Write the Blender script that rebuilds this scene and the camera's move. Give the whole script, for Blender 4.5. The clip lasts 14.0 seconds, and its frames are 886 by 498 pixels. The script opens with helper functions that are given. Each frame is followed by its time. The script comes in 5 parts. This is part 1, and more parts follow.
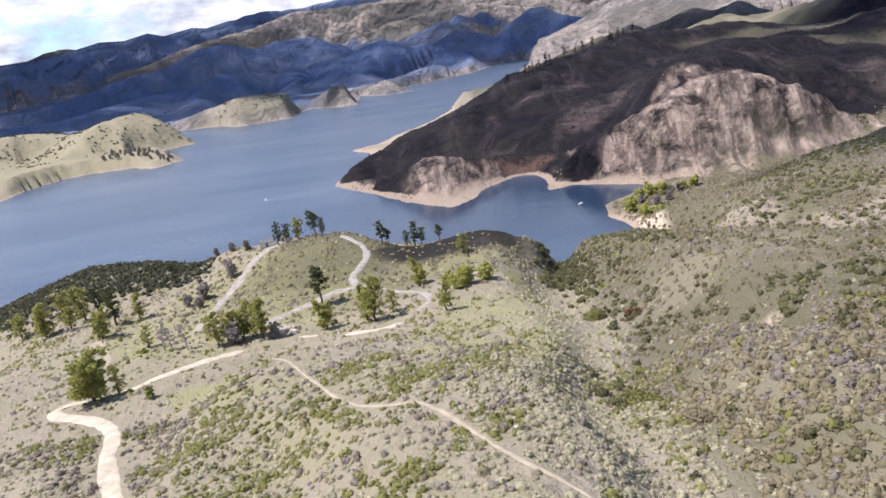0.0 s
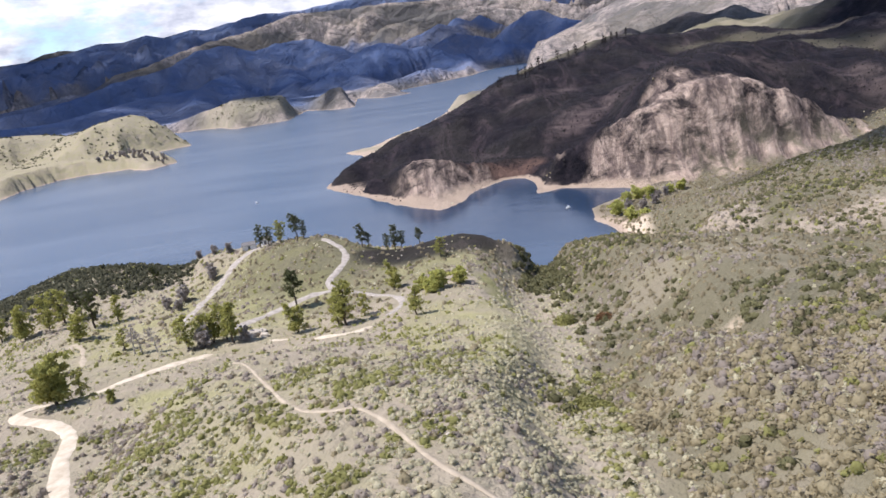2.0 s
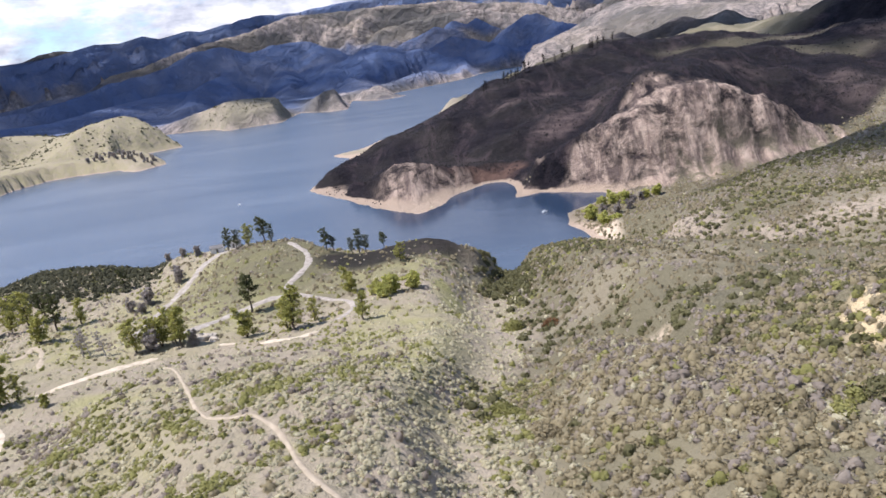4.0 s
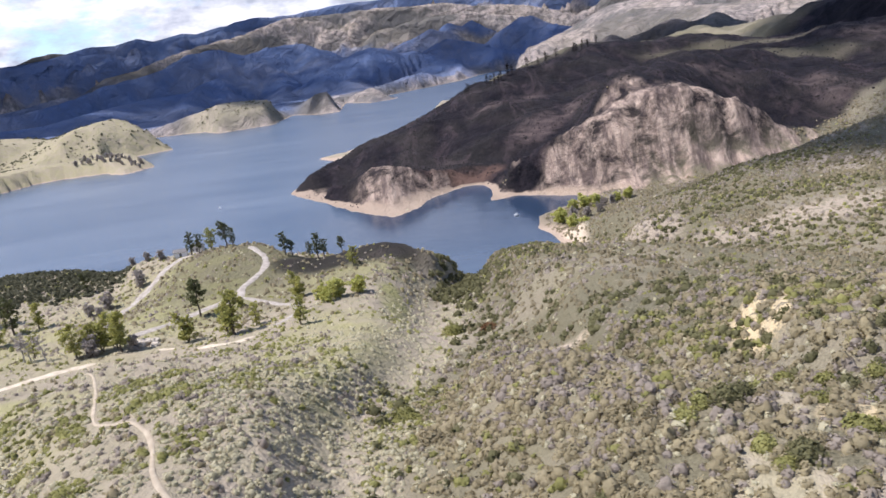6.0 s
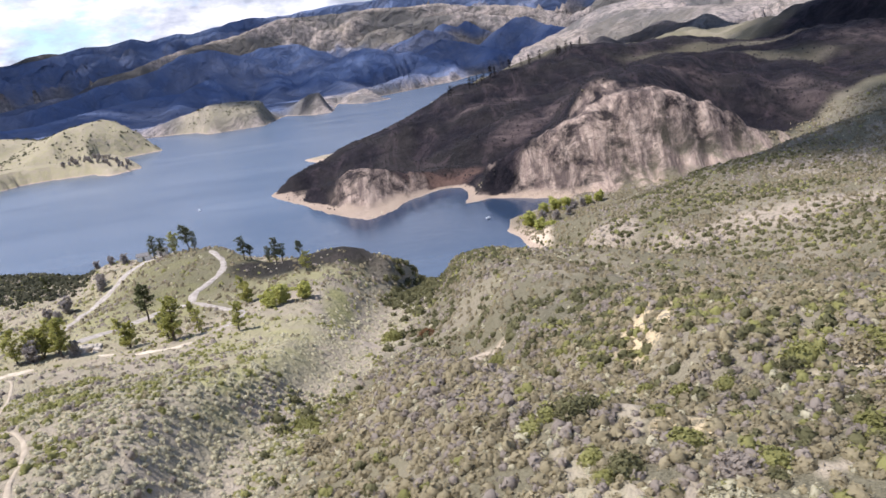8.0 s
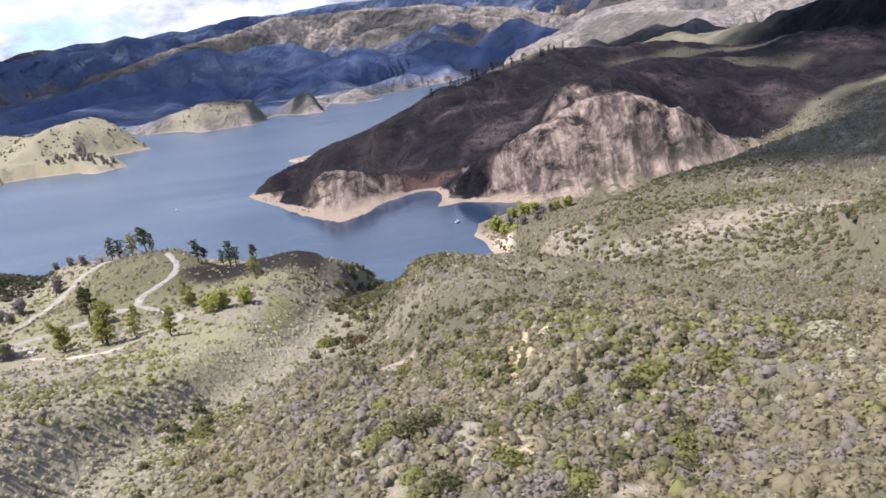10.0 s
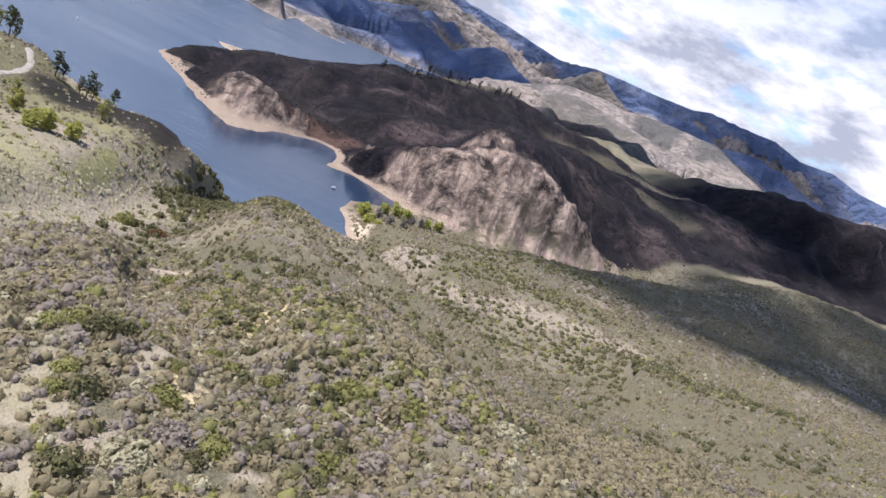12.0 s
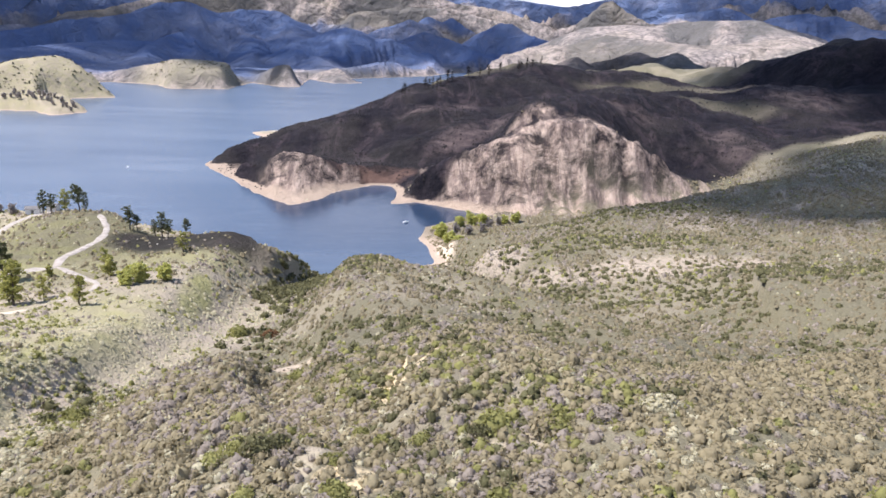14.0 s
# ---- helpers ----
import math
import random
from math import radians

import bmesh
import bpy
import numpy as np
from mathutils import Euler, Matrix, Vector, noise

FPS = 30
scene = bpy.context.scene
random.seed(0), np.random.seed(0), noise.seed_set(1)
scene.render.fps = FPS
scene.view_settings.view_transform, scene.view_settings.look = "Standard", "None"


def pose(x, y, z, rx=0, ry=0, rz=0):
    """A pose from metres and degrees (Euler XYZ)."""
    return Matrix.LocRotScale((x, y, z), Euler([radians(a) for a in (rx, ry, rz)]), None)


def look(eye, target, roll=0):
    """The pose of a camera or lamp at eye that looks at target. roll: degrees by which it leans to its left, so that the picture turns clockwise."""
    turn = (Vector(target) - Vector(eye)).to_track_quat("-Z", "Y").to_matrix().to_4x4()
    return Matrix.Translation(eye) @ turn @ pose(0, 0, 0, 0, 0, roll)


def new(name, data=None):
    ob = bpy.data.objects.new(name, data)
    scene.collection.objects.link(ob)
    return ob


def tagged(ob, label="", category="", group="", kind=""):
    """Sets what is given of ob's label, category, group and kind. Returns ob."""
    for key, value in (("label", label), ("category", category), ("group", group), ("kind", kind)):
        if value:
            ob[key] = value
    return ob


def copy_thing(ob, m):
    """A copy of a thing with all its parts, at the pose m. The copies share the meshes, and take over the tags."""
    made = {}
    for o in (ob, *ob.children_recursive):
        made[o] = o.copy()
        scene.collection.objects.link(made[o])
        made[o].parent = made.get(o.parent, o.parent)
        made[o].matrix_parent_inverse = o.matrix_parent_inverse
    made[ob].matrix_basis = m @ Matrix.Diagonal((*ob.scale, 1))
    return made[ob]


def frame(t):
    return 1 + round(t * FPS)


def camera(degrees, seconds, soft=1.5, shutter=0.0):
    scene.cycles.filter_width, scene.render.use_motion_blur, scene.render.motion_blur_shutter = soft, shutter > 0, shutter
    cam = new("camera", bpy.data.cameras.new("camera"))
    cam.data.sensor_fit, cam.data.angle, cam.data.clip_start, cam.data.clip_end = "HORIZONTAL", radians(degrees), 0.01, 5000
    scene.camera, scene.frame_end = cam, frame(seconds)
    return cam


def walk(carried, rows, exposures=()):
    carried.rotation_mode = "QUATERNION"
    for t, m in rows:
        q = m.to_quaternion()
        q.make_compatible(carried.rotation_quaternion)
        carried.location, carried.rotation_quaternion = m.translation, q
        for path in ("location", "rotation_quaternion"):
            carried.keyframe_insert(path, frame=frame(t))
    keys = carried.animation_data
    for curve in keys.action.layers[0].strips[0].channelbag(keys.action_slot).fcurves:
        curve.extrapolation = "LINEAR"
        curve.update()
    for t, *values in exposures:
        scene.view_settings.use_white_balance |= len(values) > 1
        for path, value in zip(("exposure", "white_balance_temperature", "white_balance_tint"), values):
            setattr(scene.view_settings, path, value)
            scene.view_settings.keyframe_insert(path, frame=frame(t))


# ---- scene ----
cam = camera(66.22, 14.0, soft=1.55, shutter=0.4)
PATH = [
    (0, (1.09, -2.23, 96.59), (-3.33, 93.87, 69.30), -8.77),
    (0.5, (2.21, -2.15, 96.46), (-2.27, 93.98, 69.27), -8.79),
    (1, (3.77, -2.04, 96.28), (-0.67, 94.11, 69.18), -8.74),
    (1.5, (5.88, -1.92, 96.05), (1.51, 94.26, 69.03), -8.67),
    (2, (8.30, -1.78, 95.79), (4.03, 94.43, 68.84), -8.56),
    (4.5, (24.40, -2.10, 94.56), (20.64, 94.23, 67.99), -8.16),
    (5, (28.18, -2.33, 94.27), (24.49, 94.03, 67.77), -8.18),
    (5.5, (31.99, -2.52, 94.01), (28.38, 93.85, 67.55), -8.23),
    (6, (35.77, -2.64, 93.74), (32.31, 93.74, 67.31), -8.25),
    (6.5, (39.51, -2.75, 93.53), (36.22, 93.65, 67.11), -8.19),
    (7, (43.31, -2.90, 93.45), (40.08, 93.49, 67.02), -8.18),
    (7.5, (47.15, -3.16, 93.48), (43.97, 93.22, 67.03), -8.19),
    (8, (50.94, -3.57, 93.57), (47.88, 92.82, 67.11), -8.18),
    (10.5, (70.20, -3.98, 93.49), (68.46, 92.41, 66.91), -6.85),
    (10.6, (70.82, -4.05, 93.62), (74.22, 92.17, 66.57), 2.40),
    (10.7, (71.44, -4.12, 93.75), (79.83, 91.88, 67.02), 11.58),
    (10.8, (72.06, -4.18, 93.88), (81.64, 91.74, 67.28), 13.48),
    (11, (73.30, -4.32, 94.14), (83.73, 91.63, 67.96), 15.52),
    (11.2, (74.18, -4.42, 94.34), (85.85, 91.41, 68.23), 17.51),
    (11.5, (75.51, -4.56, 94.63), (91.57, 91.03, 70.05), 26.13),
    (12, (76.47, -4.68, 95.22), (92.42, 90.92, 70.59), 26.08),
    (12.2, (76.52, -4.75, 95.56), (92.54, 90.80, 70.78), 25.57),
    (12.3, (76.54, -4.78, 95.73), (89.46, 90.94, 69.84), 19.58),
    (12.5, (76.58, -4.84, 96.08), (85.01, 91.04, 68.95), 11.13),
    (12.7, (76.57, -4.93, 96.48), (82.77, 91.01, 68.99), 6.72),
    (13, (76.56, -5.06, 97.09), (81.11, 90.94, 69.48), 3.77),
    (13.5, (76.60, -5.19, 97.94), (80.23, 90.85, 70.31), 2.07),
    (14, (76.65, -5.23, 98.46), (80.07, 90.80, 70.78), 1.59),
]
walk(cam, [(t, look(eye, target, roll)) for t, eye, target, roll in PATH], [(0.0, 0.60, 6050, 17), (5.0, 0.63, 6050, 17), (11.3, 0.71, 6050, 17), (12.4, 0.51, 6050, 17), (13.3, 0.84, 6050, 17), (14.0, 0.96, 6050, 17)])

# ---- sky, sun ----
SUN_AZ, SUN_EL = radians(-97), radians(60)          # clockwise from +y
SUN_WAY = Vector((math.sin(SUN_AZ) * math.cos(SUN_EL), math.cos(SUN_AZ) * math.cos(SUN_EL), math.sin(SUN_EL)))

world = bpy.data.worlds.new("sky")
scene.world = world
world.use_nodes = True
wn, wl = world.node_tree.nodes, world.node_tree.links
wn.clear()
w_out = wn.new("ShaderNodeOutputWorld")
w_bg = wn.new("ShaderNodeBackground")
w_sky = wn.new("ShaderNodeTexSky")
w_sky.sky_type, w_sky.sun_disc = "NISHITA", False
w_sky.sun_elevation, w_sky.sun_rotation = SUN_EL, SUN_AZ
w_sky.altitude, w_sky.dust_density, w_sky.ozone_density = 500, 0.3, 3.0
w_bg.inputs["Strength"].default_value = 0.115
w_co = wn.new("ShaderNodeTexCoord")
w_map = wn.new("ShaderNodeMapping")
w_map.inputs["Scale"].default_value = (1.0, 1.0, 2.5)
w_n = wn.new("ShaderNodeTexNoise")
w_n.inputs["Scale"].default_value, w_n.inputs["Detail"].default_value, w_n.inputs["Roughness"].default_value = 5.0, 10, 0.60
w_r = wn.new("ShaderNodeValToRGB")
w_r.color_ramp.elements[0].position, w_r.color_ramp.elements[1].position = 0.35, 0.46
w_n2 = wn.new("ShaderNodeTexNoise")
w_n2.inputs["Scale"].default_value, w_n2.inputs["Detail"].default_value, w_n2.inputs["Roughness"].default_value = 8.0, 10, 0.6
w_r2 = wn.new("ShaderNodeValToRGB")
w_r2.color_ramp.elements[0].position, w_r2.color_ramp.elements[1].position = 0.41, 0.58
w_r2.color_ramp.elements[0].color, w_r2.color_ramp.elements[1].color = (3.1, 3.3, 3.8, 1), (6.6, 6.6, 6.7, 1)
w_mix = wn.new("ShaderNodeMix")
w_mix.data_type = "RGBA"
wl.new(w_co.outputs["Generated"], w_map.inputs["Vector"])
wl.new(w_map.outputs["Vector"], w_n.inputs["Vector"])
wl.new(w_map.outputs["Vector"], w_n2.inputs["Vector"])
wl.new(w_n.outputs["Fac"], w_r.inputs["Fac"])
wl.new(w_n2.outputs["Fac"], w_r2.inputs["Fac"])
w_z = wn.new("ShaderNodeSeparateXYZ")
w_low = wn.new("ShaderNodeValToRGB")                 # banks of cloud towards the horizon, almost none overhead, for bluer skylight
w_low.color_ramp.elements[0].position, w_low.color_ramp.elements[1].position = 0.16, 0.42
w_low.color_ramp.elements[0].color, w_low.color_ramp.elements[1].color = (1, 1, 1, 1), (0.06, 0.06, 0.06, 1)
w_mul = wn.new("ShaderNodeMath")
w_mul.operation = "MULTIPLY"
wl.new(w_co.outputs["Generated"], w_z.inputs[0])
wl.new(w_z.outputs[2], w_low.inputs["Fac"])
wl.new(w_r.outputs["Color"], w_mul.inputs[0])
wl.new(w_low.outputs["Color"], w_mul.inputs[1])
wl.new(w_mul.outputs[0], w_mix.inputs["Factor"])
wl.new(w_sky.outputs["Color"], w_mix.inputs["A"])
wl.new(w_r2.outputs["Color"], w_mix.inputs["B"])
wl.new(w_mix.outputs["Result"], w_bg.inputs["Color"])
wl.new(w_bg.outputs["Background"], w_out.inputs["Surface"])

sun = new("sun", bpy.data.lights.new("sun", "SUN"))
sun.data.energy, sun.data.angle, sun.data.color = 4.8, radians(0.53), (1.0, 0.95, 0.88)
sun.matrix_world = look(SUN_WAY * 2000, (0, 0, 0))

# ---- materials ----
class Nodes:
    """A short way to write node trees."""

    def __init__(self, name):
        self.mat = bpy.data.materials.new(name)
        self.mat.use_nodes = True
        self.tree = self.mat.node_tree
        self.tree.nodes.clear()
        self.out = self.tree.nodes.new("ShaderNodeOutputMaterial")
        self.bsdf = self.tree.nodes.new("ShaderNodeBsdfPrincipled")
        self.tree.links.new(self.bsdf.outputs[0], self.out.inputs[0])
        self.pos = self.tree.nodes.new("ShaderNodeNewGeometry")

    def put(self, socket, value):
        if isinstance(value, bpy.types.NodeSocket):
            self.tree.links.new(value, socket)
        elif isinstance(value, tuple) and len(value) == 3 and socket.type == "RGBA":
            socket.default_value = (*value, 1)
        else:
            socket.default_value = value

    def set(self, **inputs):
        for key, value in inputs.items():
            self.put(self.bsdf.inputs[key.replace("_", " ")], value)
        return self

    def noise(self, scale, detail=4, rough=0.55, stretch=None, coords=None, distort=0.0):
        n = self.tree.nodes.new("ShaderNodeTexNoise")
        n.inputs["Scale"].default_value, n.inputs["Detail"].default_value, n.inputs["Roughness"].default_value = scale, detail, rough
        n.inputs["Distortion"].default_value = distort
        co = coords or self.pos.outputs["Position"]
        if stretch:
            m = self.tree.nodes.new("ShaderNodeMapping")
            m.inputs["Scale"].default_value = stretch
            self.tree.links.new(co, m.inputs["Vector"])
            co = m.outputs["Vector"]
        self.tree.links.new(co, n.inputs["Vector"])
        return n.outputs["Fac"]

    def ramp(self, fac, *stops):
        r = self.tree.nodes.new("ShaderNodeValToRGB")
        el = r.color_ramp.elements
        while len(el) < len(stops):
            el.new(0.5)
        for e, (p, c) in zip(el, stops):
            e.position, e.color = p, (*c, 1) if isinstance(c, tuple) else (c, c, c, 1)
        self.tree.links.new(fac, r.inputs["Fac"])
        return r.outputs["Color"]

    def mix(self, fac, a, b, mode="MIX"):
        m = self.tree.nodes.new("ShaderNodeMix")
        m.data_type, m.blend_type = "RGBA", mode
        self.put(m.inputs["Factor"], fac)
        self.put(m.inputs["A"], a)
        self.put(m.inputs["B"], b)
        return m.outputs["Result"]

    def math(self, op, a, b=0.0):
        m = self.tree.nodes.new("ShaderNodeMath")
        m.operation = op
        self.put(m.inputs[0], a)
        self.put(m.inputs[1], b)
        return m.outputs[0]

    def attribute(self, name):
        a = self.tree.nodes.new("ShaderNodeAttribute")
        a.attribute_name = name
        s = self.tree.nodes.new("ShaderNodeSeparateColor")
        self.tree.links.new(a.outputs["Color"], s.inputs[0])
        return s.outputs[0], s.outputs[1], s.outputs[2]

    def height(self):
        s = self.tree.nodes.new("ShaderNodeSeparateXYZ")
        self.tree.links.new(self.pos.outputs["Position"], s.inputs[0])
        return s.outputs[2]

    def island(self):
        return self.pos.outputs["Random Per Island"]

    def object_random(self):
        return self.tree.nodes.new("ShaderNodeObjectInfo").outputs["Random"]

    def bump(self, h, strength, distance):
        b = self.tree.nodes.new("ShaderNodeBump")
        b.inputs["Strength"].default_value, b.inputs["Distance"].default_value = strength, distance
        self.tree.links.new(h, b.inputs["Height"])
        self.tree.links.new(b.outputs[0], self.bsdf.inputs["Normal"])
        return self


def ground_material():
    n = Nodes("hillside")
    burn, scarp, grass = n.attribute("cover")
    dry, scrub, rock = n.attribute("cover_two")
    big, mid, fine, tiny = n.noise(0.02, 5), n.noise(0.11, 5, 0.6), n.noise(0.7, 4, 0.65), n.noise(2.6, 3, 0.7)
    # dry soil and thin dead grass
    soil = n.mix(fine, (0.275, 0.226, 0.166), (0.43, 0.365, 0.278))
    soil = n.mix(n.ramp(mid, (0.42, 0.0), (0.62, 1.0)), soil, (0.335, 0.292, 0.195))
    # low scrub between the bushes, darkened in colour to deepen the shaded gaps
    leaf = n.mix(n.ramp(tiny, (0.35, 0.0), (0.65, 1.0)), (0.088, 0.080, 0.050), (0.185, 0.166, 0.108))
    leaf = n.mix(n.ramp(big, (0.40, 0.0), (0.62, 1.0)), leaf, (0.150, 0.134, 0.082))
    col = n.mix(n.math("MULTIPLY", scrub, n.ramp(fine, (0.16, 0.0), (0.38, 1.0))), soil, leaf)
    green = n.mix(fine, (0.21, 0.202, 0.082), (0.325, 0.303, 0.138))
    col = n.mix(n.math("MULTIPLY", grass, n.ramp(mid, (0.30, 0.25), (0.60, 1.0))), col, green)
    # mountainsides: pinkish soil under patchy brush, the whole toned darker in the gullies
    wild, wooded_haze, _ = n.attribute("cover_three")
    slope = n.mix(mid, (0.28, 0.234, 0.204), (0.43, 0.366, 0.32))
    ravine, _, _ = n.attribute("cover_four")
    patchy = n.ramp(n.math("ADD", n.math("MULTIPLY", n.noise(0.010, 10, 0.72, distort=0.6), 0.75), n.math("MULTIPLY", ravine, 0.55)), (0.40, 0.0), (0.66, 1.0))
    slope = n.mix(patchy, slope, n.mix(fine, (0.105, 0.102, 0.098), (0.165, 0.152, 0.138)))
    slope = n.mix(n.ramp(n.noise(0.035, 8, 0.74), (0.45, 0.0), (0.58, 0.75)), slope, (0.115, 0.108, 0.095))
    # far woods: distance haze is put into their colour as blue
    slope = n.mix(n.math("MULTIPLY", wooded_haze, n.ramp(n.noise(0.018, 7, 0.7), (0.36, 1.0), (0.66, 0.82))), slope, n.mix(n.noise(0.03, 6, 0.7), (0.086, 0.130, 0.255), (0.125, 0.170, 0.275)))
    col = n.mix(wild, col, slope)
    # burnt slopes: charcoal and brown ash
    ash = n.mix(n.ramp(n.noise(0.045, 8, 0.72, distort=0.7), (0.40, 0.0), (0.60, 1.0)), (0.004, 0.0038, 0.0065), (0.0165, 0.0135, 0.0170))
    ash = n.mix(n.ramp(n.noise(0.35, 5, 0.7), (0.50, 0.0), (0.72, 0.8)), ash, (0.025, 0.0195, 0.022))
    ash = n.mix(n.ramp(n.noise(1.0, 6, 0.7, (0.05, 0.018, 0.03), distort=0.8), (0.52, 0.0), (0.66, 0.9)), ash, (0.046, 0.034, 0.037))
    _, rust, thin = n.attribute("cover_four")
    ash = n.mix(n.math("MULTIPLY", rust, n.ramp(mid, (0.3, 0.2), (0.6, 1.0))), ash, (0.125, 0.077, 0.06))
    ash = n.mix(n.math("MULTIPLY", thin, n.ramp(n.noise(0.05, 7, 0.7, distort=0.5), (0.40, 0.0), (0.60, 1.0))), ash, (0.115, 0.086, 0.08))
    col = n.mix(burn, col, ash)
    # bare scarps
    streak = n.noise(1.0, 6, 0.62, (0.22, 0.05, 0.05), distort=0.6)
    bare = n.mix(n.ramp(streak, (0.36, 0.0), (0.62, 1.0)), (0.28, 0.208, 0.166), (0.49, 0.382, 0.298))
    bare = n.mix(n.ramp(n.noise(1.0, 7, 0.72, (0.13, 0.035, 0.045), distort=0.5), (0.46, 0.0), (0.60, 0.85)), bare, (0.105, 0.078, 0.070))
    col = n.mix(n.math("MULTIPLY", scarp, n.ramp(n.noise(0.06, 7, 0.72, distort=0.5), (0.38, 0.05), (0.54, 1.0))), col, bare)
    # broken pale rock
    stone = n.mix(n.ramp(n.math("MULTIPLY", n.height(), 0.01), (0.36, 0.0), (0.46, 1.0)), n.mix(fine, (0.33, 0.265, 0.205), (0.52, 0.43, 0.34)), n.mix(fine, (0.42, 0.325, 0.185), (0.60, 0.49, 0.305)))
    col = n.mix(n.math("MULTIPLY", rock, n.ramp(n.noise(0.55, 6, 0.75), (0.42, 0.0), (0.49, 1.0))), col, stone)
    # beaches
    _, _, sand = n.attribute("cover_three")
    col = n.mix(sand, col, n.mix(fine, (0.44, 0.355, 0.255), (0.60, 0.50, 0.375)))
    # bleached ring above the water
    ring = n.math("ADD", n.height(), n.math("MULTIPLY", n.math("SUBTRACT", mid, 0.5), 3.0))
    ring = n.ramp(n.math("MULTIPLY", ring, n.math("SUBTRACT", 0.1, n.math("MULTIPLY", scarp, 0.072))), (0.0, 1.0), (0.08, 1.0), (0.16, 0.0))
    col = n.mix(n.math("MULTIPLY", ring, dry), col, n.mix(fine, (0.30, 0.228, 0.168), (0.44, 0.345, 0.258)))
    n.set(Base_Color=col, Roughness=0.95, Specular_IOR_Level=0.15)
    rough = n.math("ADD", n.math("MULTIPLY", n.noise(0.06, 8, 0.7), n.math("ADD", 4.0, n.math("MULTIPLY", burn, 5.0))), n.math("MULTIPLY", fine, 0.35))
    rough = n.math("ADD", rough, n.math("MULTIPLY", n.math("MULTIPLY", n.noise(0.011, 8, 0.62, distort=0.5), wild), 75.0))
    return n.bump(rough, 0.9, 1.0).mat


def water_material():
    n = Nodes("lake_water")
    tone = n.ramp(n.noise(1.0, 5, 0.6, (0.0035, 0.012, 1.0), distort=0.6), (0.36, 0.0), (0.66, 1.0))
    # sheltered water in the cove: smoother, its colour darkened for the burnt slope's reflection
    off = n.tree.nodes.new("ShaderNodeVectorMath")
    off.operation = "DISTANCE"
    n.put(off.inputs[0], n.pos.outputs["Position"])
    off.inputs[1].default_value = (40, 415, 0)
    calm_dark = n.ramp(n.math("ADD", n.math("MULTIPLY", off.outputs["Value"], 0.005), n.math("MULTIPLY", n.math("SUBTRACT", n.noise(0.02, 3), 0.5), 0.25)), (0.22, 1.0), (0.62, 0.0))
    body = n.mix(calm_dark, n.mix(tone, (0.044, 0.068, 0.106), (0.082, 0.108, 0.146)), (0.020, 0.036, 0.066))
    n.set(Base_Color=body, Roughness=n.math("SUBTRACT", 0.27, n.math("MULTIPLY", calm_dark, 0.15)), IOR=1.333, Specular_IOR_Level=0.5)
    wave = n.math("ADD", n.math("MULTIPLY", n.noise(0.35, 4, 0.6, (1.0, 0.6, 1.0)), 0.35), n.math("MULTIPLY", n.noise(0.05, 3), 0.5))
    return n.bump(wave, 0.38, 1.0).mat


def plain(name, a, b, scale=1.5, rough=0.9, bump=0.2, per_object=0.0):
    """Two tones mottled by coarse and fine noise, with a fine relief."""
    n = Nodes(name)
    coarse, fine = n.noise(scale, 5, 0.6), n.noise(scale * 7, 3, 0.6)
    col = n.mix(n.ramp(coarse, (0.35, 0.0), (0.65, 1.0)), a, b)
    col = n.mix(n.math("MULTIPLY", fine, 0.35), col, tuple(0.6 * v for v in a))
    n.set(Base_Color=col, Roughness=rough, Specular_IOR_Level=0.2)
    return n.bump(fine, bump, 0.05).mat


def foliage(name, dark, light, tip, low=False):
    """Leaves: on trees each spray its own tone, in low brush each bush its own."""
    n = Nodes(name)
    if low:
        tint, old, _ = n.attribute("tint")
        tone = n.math("ADD", n.math("MULTIPLY", tint, 0.36), n.math("MULTIPLY", n.island(), 0.22))
        tone = n.math("ADD", tone, n.math("MULTIPLY", n.ramp(n.noise(0.09, 4, 0.6), (0.36, 0.0), (0.64, 1.0)), 0.42))
        col = n.mix(tone, dark, light)
        col = n.mix(n.math("MULTIPLY", old, 0.30), col, tip)
        col = n.mix(n.math("MULTIPLY", n.ramp(n.noise(2.2, 3, 0.6), (0.40, 0.0), (0.66, 1.0)), 0.30), col, dark)
    else:
        col = n.mix(n.island(), dark, light)
        col = n.mix(n.math("MULTIPLY", n.ramp(n.noise(0.21, 4, 0.6), (0.42, 0.0), (0.66, 1.0)), 0.75), col, tip)
        col = n.mix(n.math("MULTIPLY", n.ramp(n.noise(1.3, 2), (0.40, 0.0), (0.66, 1.0)), 0.6), col, dark)
    n.set(Base_Color=col, Roughness=0.8, Specular_IOR_Level=0.12)
    n.bump(n.noise(4.5, 3, 0.7), 0.8, 0.22)
    thin = n.tree.nodes.new("ShaderNodeBsdfTranslucent")
    both = n.tree.nodes.new("ShaderNodeMixShader")
    both.inputs[0].default_value = 0.42
    n.put(thin.inputs[0], col)
    n.tree.links.new(n.bsdf.outputs[0], both.inputs[1])
    n.tree.links.new(thin.outputs[0], both.inputs[2])
    n.tree.links.new(both.outputs[0], n.out.inputs[0])
    return n.mat


